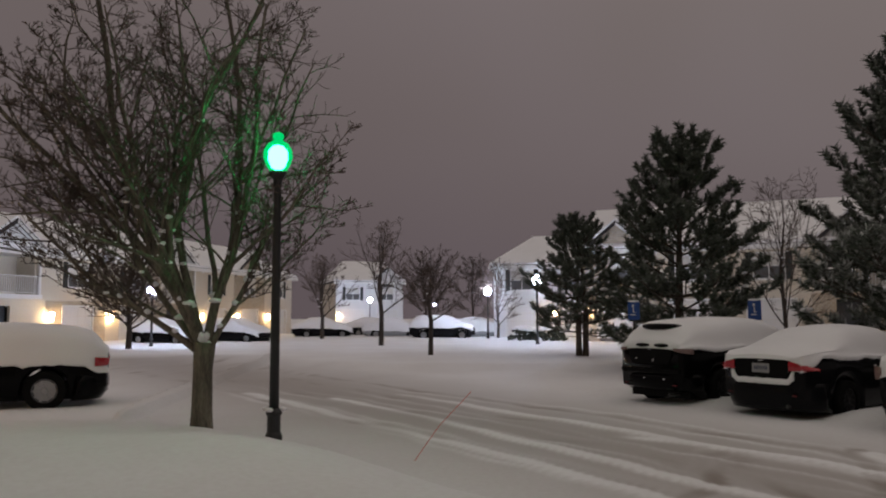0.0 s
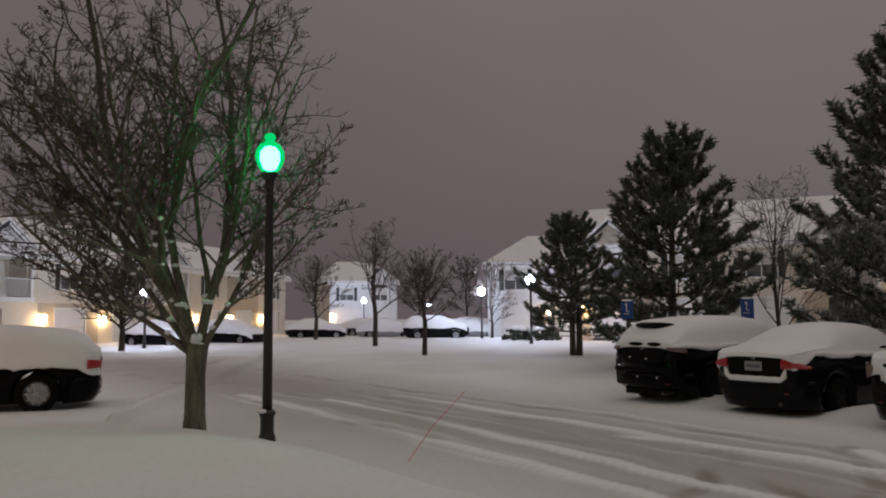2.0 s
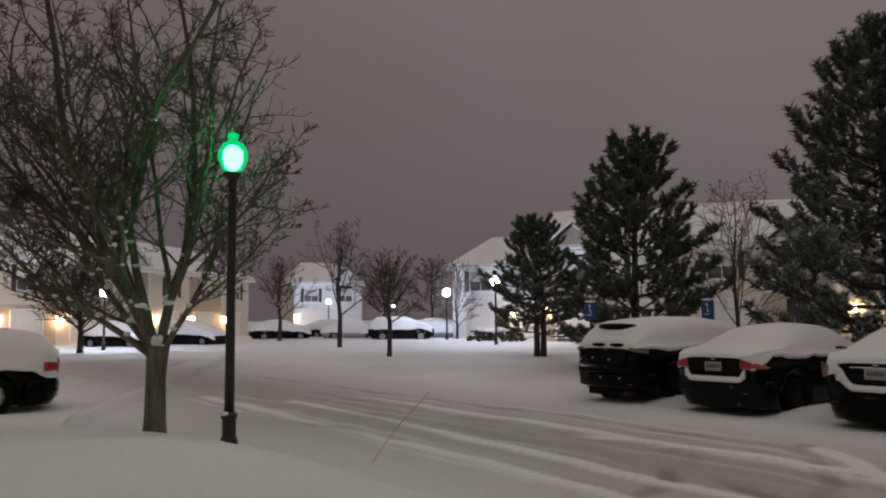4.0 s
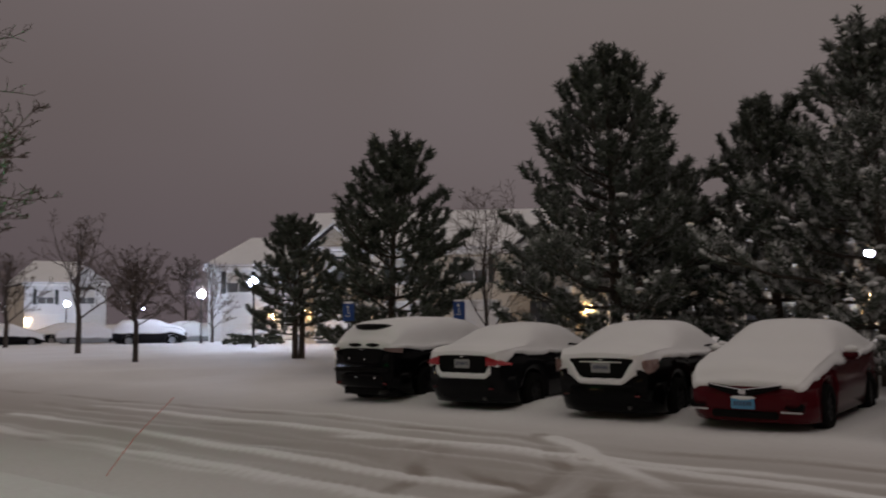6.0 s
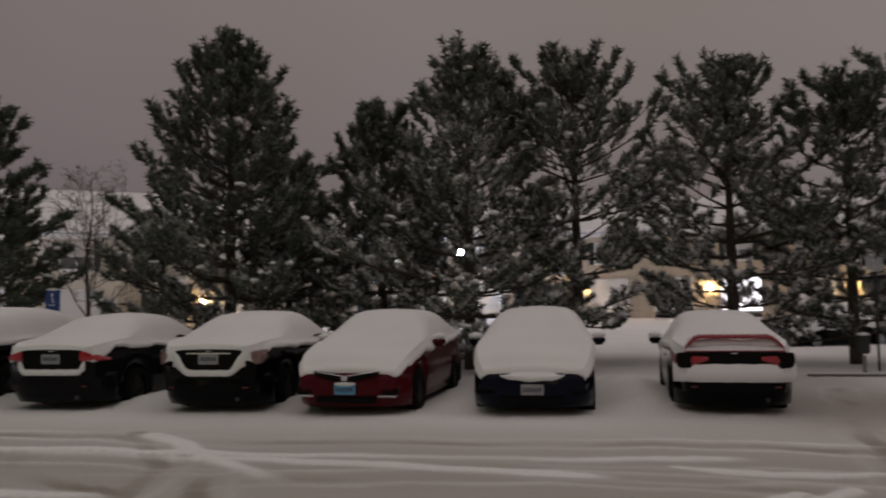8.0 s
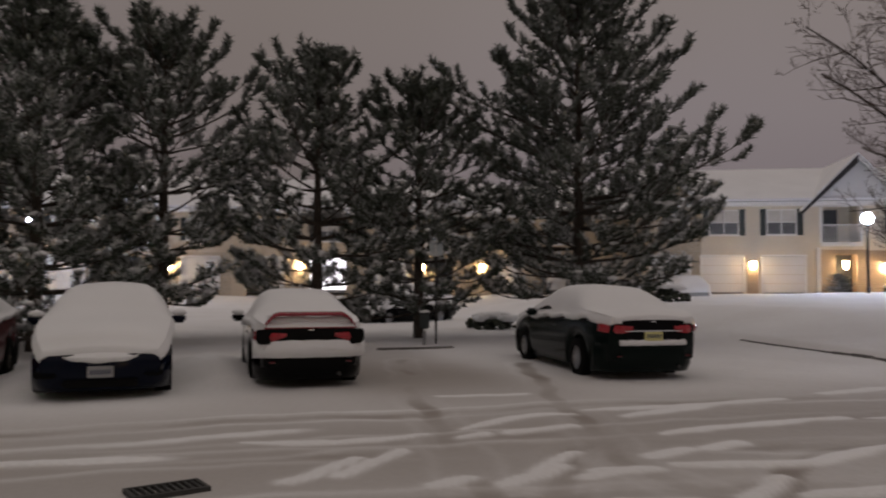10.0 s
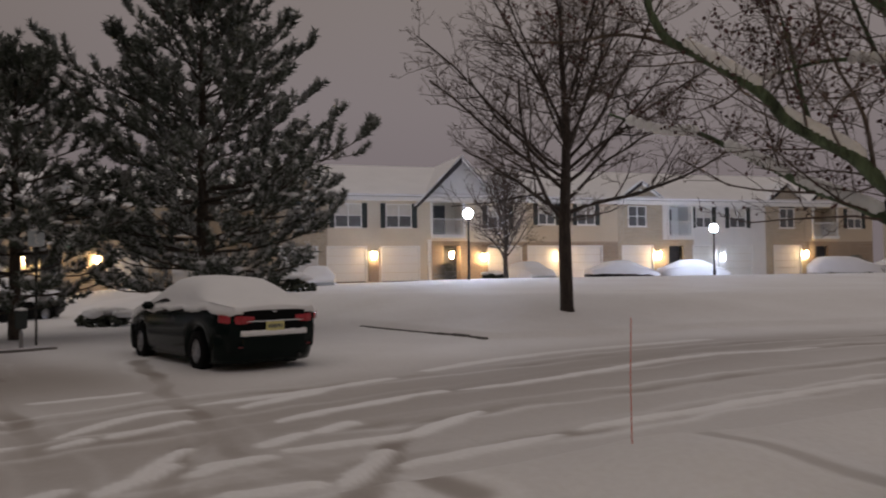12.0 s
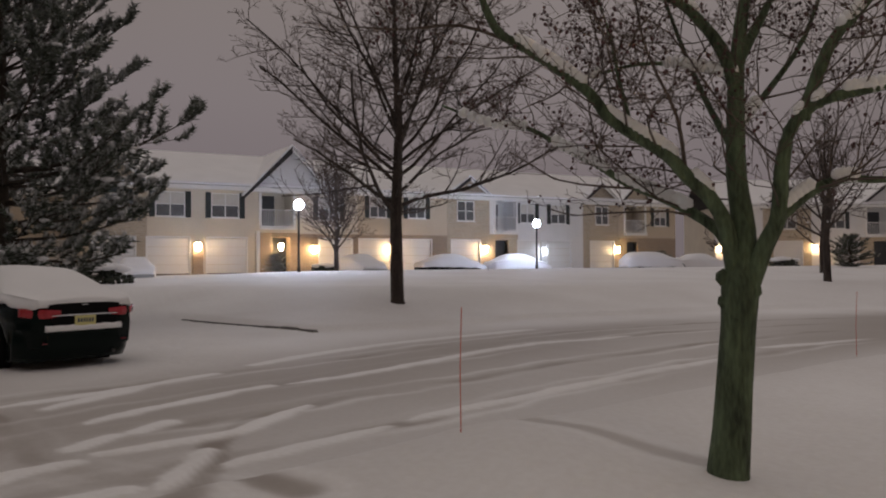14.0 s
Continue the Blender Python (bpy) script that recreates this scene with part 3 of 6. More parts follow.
def wheel_geo(r):
    tyre = Geo().lathe([(r * 0.62, -0.10), (r * 0.9, -0.105), (r * 0.985, -0.085), (r, -0.04), (r, 0.04), (r * 0.985, 0.085), (r * 0.9, 0.105), (r * 0.62, 0.10)], 28, cap=False)
    rim = Geo().lathe([(r * 0.64, -0.09), (r * 0.64, 0.075), (r * 0.58, 0.085), (r * 0.55, 0.04), (r * 0.50, 0.02), (0.001, 0.015)], 24, cap=False)
    for k in range(10):
        a = 2 * math.pi * k / 10
        c, s_ = math.cos(a), math.sin(a)
        w = r * 0.05
        v = []
        for rad, zz in ((r * 0.1, 0.06), (r * 0.58, 0.075)):
            for side in (-1, 1):
                for dz in (-0.03, 0):
                    v.append((rad * c - side * w * s_, rad * s_ + side * w * c, zz + dz))
        rim.add(v, [(0, 1, 3, 2), (4, 6, 7, 5), (1, 5, 7, 3), (0, 2, 6, 4), (0, 4, 5, 1), (2, 3, 7, 6)])
    rim.lathe([(r * 0.16, 0.02), (r * 0.16, 0.075), (r * 0.1, 0.085)], 12)
    return tyre, rim


WHEELS = {}


def snowed_car(m, kind, colour, label, group="", snow=0.10, facing="rear", tail=None, plate=None, seed=0, snow_rim=False, mirror_caps=True, detail=True, bare_low=0.0):
    """A parked car, x ahead, under a blanket of snow that lies over its roof, glass, bonnet and boot."""
    s = KINDS[kind]
    car = thing("car", m, label, "car", group)
    L2 = s["L"] / 2
    rnd = random.Random(seed)
    xs = sorted(set([-L2 + s["L"] * k / 70 for k in range(71)]))
    body = Geo()
    rings = []
    for x in xs:
        w, zb = half_width(s, x), arch_line(s, x)
        zd = soft_prof(x, s["deck"])
        zb = min(zb + 0.10 * float(smooth01(L2 - 0.55, L2 - 0.15, abs(x))), zd - 0.12)
        mid = zb + (zd - zb) * 0.45
        half = [(w * 0.86, zb), (w * 0.965, zb + 0.015), (w * 1.0, mid), (w * 0.985, zd - 0.16 * (zd - mid) - 0.03), (w * 0.95, zd - 0.035), (w * 0.86, zd), (w * 0.45, zd + 0.012), (0, zd + 0.018)]
        rings.append(mirror_ring(x, half))
    body.loft(rings, cap=True, closed=True)
    part("body", body, colour, car, smooth=True)
    under = Geo().box(-L2 + 0.25, -s["W"] * 0.78, 0.16, L2 - 0.3, s["W"] * 0.78, 0.5)
    part("underbody", under, PLASTIC, car)
    # glasshouse
    cab = Geo()
    rings = []
    cabx = [x for x in xs if soft_prof(x, s["top"]) - soft_prof(x, s["deck"]) > 0.03]
    roof = max(z for _, z in s["top"])
    for x in cabx:
        w, zd, zt = half_width(s, x), soft_prof(x, s["deck"]), soft_prof(x, s["top"])
        k = min(1, (zt - zd) / (roof - 0.98))
        wt = w * (0.88 - 0.2 * k)
        rings.append(mirror_ring(x, [(w * 0.90, zd - 0.02), (w * 0.89, zd + 0.01), (wt + 0.03, zt - 0.06 * k - 0.005), (wt * 0.85, zt), (0, zt + 0.02)]))
    cab.loft(rings)
    part("glasshouse", cab, GLASSY, car, "dark glass", smooth=True)
    # snow blanket
    sn = Geo()
    rings = []
    n_s = 80 if detail else 26
    x0 = -L2 - 0.015
    x1 = L2 - (0.02 if facing == "front" else 0.12)
    for i in range(n_s + 1):
        x = x0 + (x1 - x0) * i / n_s
        xe = max(-L2 + 0.01, min(L2 - 0.01, x))
        w, zd, zt = half_width(s, xe), soft_prof(xe, s["deck"]), max(soft_prof(xe, s["top"]), soft_prof(xe, s["deck"]))
        k = min(1, max(0, (zt - zd) / (roof - 0.98)))
        end = min(1.0, 0.25 + 0.75 * min(i, n_s - i) / 4.0)
        th = snow * end
        edge = zd - 0.07 - bare_low + 0.055 * noise.noise((x * 1.7, seed * 3.1, 0)) + 0.03 * noise.noise((x * 6, seed, 2))
        if facing == "rear" and kind != "suv" and detail:
            edge -= (0.24 if kind == "coupe" else 0.04 if seed == 7 else 0.15) * float(smooth01(-L2 + 0.40, -L2 + 0.08, x))
        if kind != "suv" and -0.9 < x < 0.6:
            edge += 0.03
        wt = w * (0.90 - 0.18 * k)
        up = zt + th
        half = [(w * 0.90, edge + 0.03), (w * 0.985 + 0.35 * th, edge), (w * 0.98 + 0.5 * th, edge + 0.07), (w * 0.93 + 0.35 * th, zd + 0.03 + 0.3 * th), (wt + 0.6 * th + 0.02, max(zd + 0.04, zt - 0.10 * k) + 0.35 * th), (wt * 0.86, up - 0.01), (wt * 0.5, up + 0.02), (0, up + 0.03)]
        half = chaikin(half, 2 if detail else 1)
        ring = mirror_ring(x, half)
        rings.append([(px, py + 0.012 * noise.noise((px * 2, py * 2, pz * 2 + seed)), pz + 0.02 * noise.noise((px * 1.1 + seed, py * 1.3, 5)) * end) for px, py, pz in ring])
    sn.loft(rings, cap=True, closed=False)
    part("snow_blanket", sn, SNOW, car, "thick wind-smoothed snow", smooth=True)
    # a bare patch of side glass that shows through the snow
    if seed in (2, 3, 7):
        for side in (-1, 1):
            g = Geo()
            rings = []
            x_lo, x_hi = (0.0, 0.62) if seed != 7 else (-0.1, 0.75)
            for i in range(13):
                u = i / 12
                x = x_lo + (x_hi - x_lo) * u
                w, zd, zt = half_width(s, x), soft_prof(x, s["deck"]), soft_prof(x, s["top"])
                k = min(1, max(0, (zt - zd) / (roof - 0.98)))
                wt = w * (0.90 - 0.18 * k)
                p0 = Vector((w * 0.93 + 0.35 * snow, zd + 0.03 + 0.3 * snow))
                p1 = Vector((wt + 0.6 * snow + 0.02, max(zd + 0.04, zt - 0.10 * k) + 0.35 * snow))
                hh = 0.26 * math.sin(math.pi * min(1, 0.06 + 0.9 * u)) * (0.8 + 0.3 * math.sin(5 * u + seed))
                rings.append([(x, side * (p0.lerp(p1, q).x + 0.012 - dy), p0.lerp(p1, q).y) for q, dy in ((0.16, 0.0), (0.16 + hh, 0.0), (0.16 + hh, 0.05), (0.16, 0.05))])
            g.loft(rings)
            part("side_glass", g, GLASSY, car, "bare dark side glass")
    # wheels
    rim_mat = DARK_ALLOY if seed in (1, 2, 3, 4, 5, 6) else ALLOY
    if kind not in WHEELS:
        t_geo, r_geo = wheel_geo(s["r"])
        WHEELS[kind] = (t_geo, r_geo)
    t_geo, r_geo = WHEELS[kind]
    for wx in s["wb"]:
        for side in (-1, 1):
            wm = pose(wx, side * (s["W"] - 0.115), s["r"] - 0.02, 90 if side < 0 else -90)
            key = (kind, rim_mat)
            if key not in WHEELS:
                WHEELS[key] = part("tyre", t_geo, RUBBER, None, smooth=True), part("rim", r_geo, rim_mat, None)
                ty, ri = WHEELS[key]
                whl = new("wheel")
                whl.parent = car
                whl.matrix_basis = wm
                ty.parent = ri.parent = whl
            else:
                ty, ri = WHEELS[key]
                whl = new("wheel")
                whl.parent = car
                whl.matrix_basis = wm
                share("tyre", ty, whl, Matrix())
                share("rim", ri, whl, Matrix())
    if not detail:
        return car
    W = s["W"]
    # bumpers
    for end in (-1, 1):
        g = Geo()
        rings = []
        for i in range(17):
            y = -W * 0.955 + 1.91 * W * i / 16
            xx = end * (L2 + 0.05 - 0.07 * abs(y / (W * 0.955)) ** 2 - 0.30 * abs(y / (W * 0.955)) ** 6)
            lift = 0.16 if kind == "suv" else 0.0
            rings.append([(xx - end * 0.28, y, 0.14 + lift), (xx - end * 0.12, y, 0.15 + lift), (xx - end * 0.03, y, 0.27 + lift * 0.6), (xx - end * 0.005, y, 0.38 + lift * 0.3), (xx, y, 0.52), (xx - end * 0.03, y, 0.60), (xx - end * 0.2, y, 0.61)])
        g.loft(rings)
        part("bumper", g, colour if end * (1 if facing == "front" else -1) > 0 else PLASTIC, car, smooth=True)
    if facing == "rear":
        zt = soft_prof(-L2, s["deck"])
        xr = -L2 - 0.012
        # recessed panel between the lamps, plate, badge
        low = 0.11 if seed == 7 else 0.0
        pw, ph = (0.94, 0.25) if kind == "coupe" else (0.60, 0.30 + low)
        taper = 1.0 if kind == "coupe" else 0.72 if seed == 3 else 0.86
        outline = chaikin([(0.0, zt - ph), (-W * pw * taper * 0.9, zt - ph), (-W * pw * taper, zt - ph + 0.05), (-W * pw, zt - 0.06), (-W * pw * 0.97, zt - 0.02), (0.0, zt - 0.01), (W * pw * 0.97, zt - 0.02), (W * pw, zt - 0.06), (W * pw * taper, zt - ph + 0.05), (W * pw * taper * 0.9, zt - ph)], 1)[:-1]
        part("boot_panel", Geo().loft([[(xr + dx, y, z) for y, z in outline] for dx in (0.03, -0.004, -0.012)]), PLASTIC, car, "gloss black panel")
        if plate:
            pl = part("number_plate", Geo().box(xr - 0.03, -0.155, zt - 0.235 - low, xr - 0.014, 0.155, zt - 0.085 - low, 0.006), plate, car, "car licence plate")
            for k in range(6):
                part("plate_mark", Geo().box(xr - 0.033, -0.12 + k * 0.042, zt - 0.185 - low, xr - 0.029, -0.095 + k * 0.042, zt - 0.125 - low), PLATE_INK, pl)
        part("badge", Geo().box(xr - 0.02, -0.05, zt - 0.055, xr, 0.05, zt - 0.02, 0.01), CHROME, car, "plain chrome badge")
        if seed in (3, 7):
            part("trim_bar", Geo().box(xr - 0.03, -W * (0.56 if low else 0.4), zt - 0.083 - low, xr, W * (0.56 if low else 0.4), zt - 0.063 - low, 0.006), CHROME, car)
        for side in (-1, 1):
            g = Geo()
            y0, y1 = side * W * (0.42 if kind == "coupe" else 0.40 if seed == 7 else 0.56 if seed == 2 else 0.76 if seed == 3 else 0.64), side * W * (0.955 if seed != 2 else 1.0)
            hgt = 0.15 if kind != "suv" else 0.13
            ring = []
            for i in range(8):
                t = i / 7
                y = y0 + (y1 - y0) * t
                xx = xr - 0.02 + 0.42 * max(0, t - 0.40) ** 1.6
                if seed == 2:
                    up, dn = zt - 0.03 - 0.12 * t ** 1.3, zt - 0.20 + 0.015 * t
                elif seed == 3:
                    up, dn = zt - 0.04 + 0.02 * t, zt - 0.05 - 0.19 * math.sin(math.pi * min(1.0, 0.12 + 0.8 * t)) ** 0.6
                elif seed == 7:
                    up, dn = zt - 0.10 + 0.035 * t, zt - 0.175 - 0.055 * math.sin(math.pi * (0.15 + 0.75 * t))
                elif kind == "suv":
                    up, dn = zt + 0.01 - 0.015 * t, zt - 0.06 - 0.05 * t
                else:
                    up, dn = zt - 0.075 + 0.02 * t - low, zt - 0.075 - low - hgt * (0.45 + 0.55 * min(1, t * 1.8))
                ring.append([(xx + 0.05, y, dn), (xx, y, dn + 0.01), (xx - 0.012, y, (up + dn) / 2), (xx, y, up - 0.01), (xx + 0.05, y, up)])
            g.loft(ring)
            part("tail_lamp", g, tail or REDLENS, car, "red tail lamp lens", smooth=False)
            part("reflector", Geo().box(-L2 - 0.05, side * W * 0.66 - 0.045, 0.40, -L2 - 0.01, side * W * 0.66 + 0.045, 0.425, 0.008), DARKLENS, car)
        # snow lying on the bumper's ledge, up round the plate recess
        if snow_rim:
            g = Geo()
            rings = []
            for i in range(25):
                span = 0.98 if kind == "coupe" else 0.64
                y = -W * span + 2 * span * W * i / 24
                a = abs(y) / (W * span)
                rise = 0.004 * math.sin(i * 1.3 + seed) + (0.06 if kind == "coupe" else (0.0 if low else 0.32 * smooth01(0.55, 1.0, a) if seed == 3 else 0.16 * smooth01(0.8, 1.0, a)))
                xx = -L2 - (0.07 if kind == "coupe" else 0.045) + (0.17 if kind == "coupe" else 0.03) * a ** 4
                zb = (0.45 if kind == "coupe" else 0.575) + float(rise) * 0.45
                hh = (0.20 if kind == "coupe" else 0.085) + float(rise) * 0.6
                rings.append([(xx + 0.12, y, zb), (xx, y, zb), (xx - 0.015, y, zb + hh * 0.5), (xx + 0.01, y, zb + hh), (xx + 0.12, y, zb + hh + 0.02)])
            g.loft(rings)
            part("bumper_snow", g, SNOW, car, "snow on the bumper ledge", smooth=True)
        if kind == "suv":
            # the spoiler's shadowed slit, drawn as a black solid on the snow
            part("spoiler_slit", Geo().loft([[(-L2 + 0.22 + 0.16 * abs(q) ** 3 + dx * c, 0.52 * q, roof - 0.055 + dz * c) for dx, dz in ((0.10, -0.02), (-0.02, -0.065), (-0.05, 0.0), (0.0, 0.055), (0.10, 0.05))] for q, c in [(k / 8, max(0.12, 1 - abs(k / 8) ** 4)) for k in range(-8, 9)]]), PLASTIC, car, "black solid for the shadowed slit at the roof spoiler", smooth=True)
            # bright studs stand in for lantern glints on the black tailgate
            for q, (y, z, r) in enumerate(((0.62, 0.86, 0.022), (0.30, 0.88, 0.02), (-0.1, 0.86, 0.02), (0.12, 0.52, 0.018), (-0.34, 0.52, 0.022))):
                part("glint_stud", Geo().blob((-L2 - 0.045, y, z), (0.012, r, r), 8), CHROME, car)
            for side in (-1, 1):
                part("wiper_snow_gap", Geo().blob((-L2 + 0.035, side * 0.22 - 0.05, 1.13), (0.10, 0.21, 0.05), 12), PLASTIC, car, "bare patch of black glass", smooth=True)
            part("tailgate_trim", Geo().box(-L2 - 0.05, -W * 0.8, 0.62, -L2 + 0.05, W * 0.8, 0.70, 0.02), PLASTIC, car)
        part("exhaust", Geo().tube([Vector((-L2 + 0.25, -W * 0.5, 0.24)), Vector((-L2 - 0.02, -W * 0.5, 0.235))], [0.03, 0.03], 10), IRON, car)
    else:
        xf = L2 + 0.035
        zt = soft_prof(L2, s["deck"])
        g = Geo()
        rings = []
        for i in range(15):
            y = -W * 0.55 + 1.1 * W * i / 14
            a = abs(y) / (W * 0.55)
            xx = xf - 0.06 * a ** 2
            rings.append([(xx - 0.08, y, 0.50 + 0.13 * a ** 1.6), (xx + 0.05, y, 0.50 + 0.13 * a ** 1.6), (xx + 0.055, y, 0.585 + 0.075 * a), (xx - 0.08, y, 0.60 + 0.07 * a)])
        g.loft(rings)
        if seed == 4:
            gr = part("grille", g, PLASTIC, car, "black winged grille")
            for zo in (0.592, 0.545):
                part("grille_bar", Geo().tube([Vector((xf + 0.058 - 0.06 * (abs(y) / (W * 0.55)) ** 2, y, zo + 0.07 * abs(y) / (W * 0.55))) for y in [-W * 0.54 + W * 0.09 * q for q in range(13)]], [0.007] * 13, 6), CHROME if zo > 0.55 else PLASTIC, gr)
            part("badge", Geo().box(xf + 0.05, -0.05, 0.53, xf + 0.068, 0.05, 0.595, 0.012), CHROME, gr, "plain chrome badge")
            part("plate_snow", Geo().blob((xf + 0.03, 0, 0.485), (0.05, 0.17, 0.035), 12), SNOW, car, "snow resting on the plate", smooth=True)
        part("lower_intake", Geo().box(xf - 0.06, -W * 0.5, 0.21, xf + 0.02, W * 0.5, 0.31, 0.02), PLASTIC, car)
        g = Geo()
        rings = []
        for i in range(25):
            y = -W * 0.8 + 1.6 * W * i / 24
            a = abs(y) / (W * 0.8)
            xx = xf - 0.30 * a ** 3.2
            low = 0.47 + 0.09 * a ** 1.6 + 0.006 * math.sin(i * 1.1 + seed)
            low += 0.045
            rings.append([(xx - 0.22, y, low + 0.02), (xx + 0.02, y, low), (xx + 0.04, y, low + 0.05), (xx + 0.015, y, 0.60), (xx - 0.08, y, 0.66), (xx - 0.25, y, 0.70)])
        g.loft(rings)
        if seed == 5:
            part("nose_snow", g, SNOW, car, "snow hanging over the nose", smooth=True)
        if plate:
            pl = part("number_plate", Geo().box(xf + 0.03, -0.155, 0.335, xf + 0.05, 0.155, 0.48, 0.006), plate, car, "car licence plate")
            for k in range(6):
                part("plate_mark", Geo().box(xf + 0.049, -0.12 + k * 0.042, 0.375, xf + 0.053, -0.095 + k * 0.042, 0.435), PLATE_INK, pl)
        for side in (-1, 1):
            g = Geo()
            ring = []
            for i in range(7):
                t = i / 6
                y = side * (W * 0.58 + W * 0.32 * t)
                xx = xf - 0.05 - 0.33 * t ** 2
                ring.append([(xx - 0.06, y, zt - 0.12 + 0.06 * t), (xx + 0.01, y, zt - 0.11 + 0.06 * t), (xx + 0.004, y, zt - 0.02 + 0.05 * t), (xx - 0.06, y, zt - 0.01 + 0.05 * t)])
            g.loft(ring)
            part("headlamp", g, SMOKE, car, "dim headlamp lens")
            part("fog_lamp_vent", Geo().box(xf - 0.16, side * W * 0.70 - 0.17, 0.33, xf - 0.035, side * W * 0.70 + 0.13, 0.42, 0.02), PLASTIC, car)
            if seed == 4:
                part("vent_trim", Geo().box(xf - 0.17, side * W * 0.70 - 0.16, 0.295, xf - 0.025, side * W * 0.70 + 0.12, 0.318, 0.008), CHROME, car)
    for side in (-1, 1):
        mx = 0.62 if kind != "suv" else 0.72
        mz = soft_prof(mx, s["deck"])
        mr = part("door_mirror", Geo().box(mx - 0.07, side * (W + 0.10) - 0.1, mz - 0.02, mx + 0.06, side * (W + 0.10) + 0.1, mz + 0.12, 0.035), colour, car, smooth=True)
        if mirror_caps:
            g = Geo().blob((mx - 0.005, side * (W + 0.10), mz + 0.135), (0.09, 0.12, 0.06), 10)
            part("mirror_snow", g, SNOW, mr, smooth=True)
        part("door_handle", Geo().box(-0.45, side * W * 0.985 - 0.02, mz - 0.16, -0.27, side * W * 0.985 + 0.02, mz - 0.13, 0.01), colour, car)
    return car


def on_ground(x, y, az, dz=0.0):
    """The pose of a thing at x, y that heads along the compass direction az (0: +y, 90: +x), tilted with the land."""
    h = Vector((math.sin(radians(az)), math.cos(radians(az)), 0))
    l = Vector((-h.y, h.x, 0))
    z = H(x, y) - 0.03
    e = 1.4
    h2 = Vector((h.x, h.y, (H(x + h.x * e, y + h.y * e) - H(x - h.x * e, y - h.y * e)) / (2 * e))).normalized()
    l2 = Vector((l.x, l.y, (H(x + l.x * .8, y + l.y * .8) - H(x - l.x * .8, y - l.y * .8)) / 1.6)).normalized()
    n = h2.cross(l2).normalized()
    l2 = n.cross(h2)
    m = Matrix((h2, l2, n)).transposed().to_4x4()
    m.translation = (x, y, z + dz)
    return m


ROW = Vector((0.563, -0.826))
DEEP = Vector((0.826, 0.563))
FIRST = Vector((3.45, 15.55))


def bay(k, half, slide=0.0, side=0.0):
    """The middle of a car in bay k of the row, half its length behind the row's line."""
    p = FIRST + ROW * (2.66 * k + side) + DEEP * (half + slide)
    return p.x, p.y


BLACK = paint("black_paint", (0.003, 0.003, 0.0035))
DARKGREY = paint("charcoal_paint", (0.008, 0.008, 0.0095))
RED = paint("dark_red_paint", (0.085, 0.008, 0.013))
BLUE = paint("dark_blue_paint", (0.006, 0.0085, 0.019))
GREENBLACK = paint("deep_green_paint", (0.006, 0.011, 0.010))
SILVER = paint("silver_paint", (0.35, 0.36, 0.37))
AZ = 55.7
G1 = "cars in the parking row"
snowed_car(on_ground(*bay(0, 2.3, -0.1, 0.52), AZ), "suv", BLACK, "black off-roader backed by snow, roof and rear glass covered", G1, 0.10, "rear", SMOKE, None, 1, bare_low=0.0)
snowed_car(on_ground(*bay(1, 2.38, -0.15, 0.21), AZ), "sedan", DARKGREY, "charcoal saloon with red tail lamps under smooth snow", G1, 0.10, "rear", REDLENS, PLATE, 2, True)
snowed_car(on_ground(*bay(2, 2.38, -0.3, 0.22), AZ), "sedan", BLACK, "black saloon with chrome boot trim under smooth snow", G1, 0.11, "rear", PINKLENS, PLATE, 3, True)
snowed_car(on_ground(*bay(3, 2.38, -0.45, -0.17), AZ + 183), "sedan", RED, "dark red saloon with a blue plate under thick snow", G1, 0.11, "front", None, PLATE_BLUE, 4)
snowed_car(on_ground(*bay(4, 2.38, -0.42, -0.32), AZ + 180), "sedan", BLUE, "dark blue saloon with its bonnet buried in snow", G1, 0.12, "front", None, PLATE, 5)
coupe = snowed_car(on_ground(*bay(5, 2.25, -0.08, -0.1), AZ + 3.5), "coupe", BLACK, "old black coupe with a red spoiler under snow", G1, 0.10, "rear", REDLENS, None, 6, True)
snowed_car(on_ground(15.2, 1.04, 63), "sedan", GREENBLACK, "deep green saloon with a yellow plate, snow on roof and boot", G1, 0.10, "rear", REDLENS, PLATE_YELLOW, 7, True, mirror_caps=False)
# the coupe's spoiler
sp = Geo()
rings = []
for i in range(21):
    y = -0.64 + 1.28 * i / 20
    a = abs(y) / 0.64
    z = 1.115 - 0.16 * (max(0.0, a - 0.72) / 0.28) ** 1.6
    rings.append([(-2.12, y, z - 0.055), (-2.26, y, z - 0.05), (-2.275, y, z - 0.02), (-2.26, y, z), (-2.12, y, z + 0.01)])
sp.loft(rings)
part("spoiler", sp, BRIGHT_RED, coupe, "red boot spoiler", smooth=True)
ssn = Geo()
ssn.loft([[(-2.0, -0.6 + 1.2 * i / 12, 0.93), (-2.2, -0.6 + 1.2 * i / 12, 0.935), (-2.19, -0.6 + 1.2 * i / 12, 1.04 + 0.012 * math.sin(i)), (-2.0, -0.6 + 1.2 * i / 12, 1.07)] for i in range(13)])
part("boot_lip", Geo().box(-2.275, -0.66, 0.885, -2.24, 0.66, 0.905, 0.006), BRIGHT_RED, coupe, "red boot edge")
part("spoiler_snow", ssn, SNOW, coupe, smooth=True)

snowed_car(on_ground(-9.0, 14.9, 248), "hatch", BLACK, "dark estate car half buried in snow beside the road", "", 0.15, "rear", REDLENS, None, 8, bare_low=0.16)
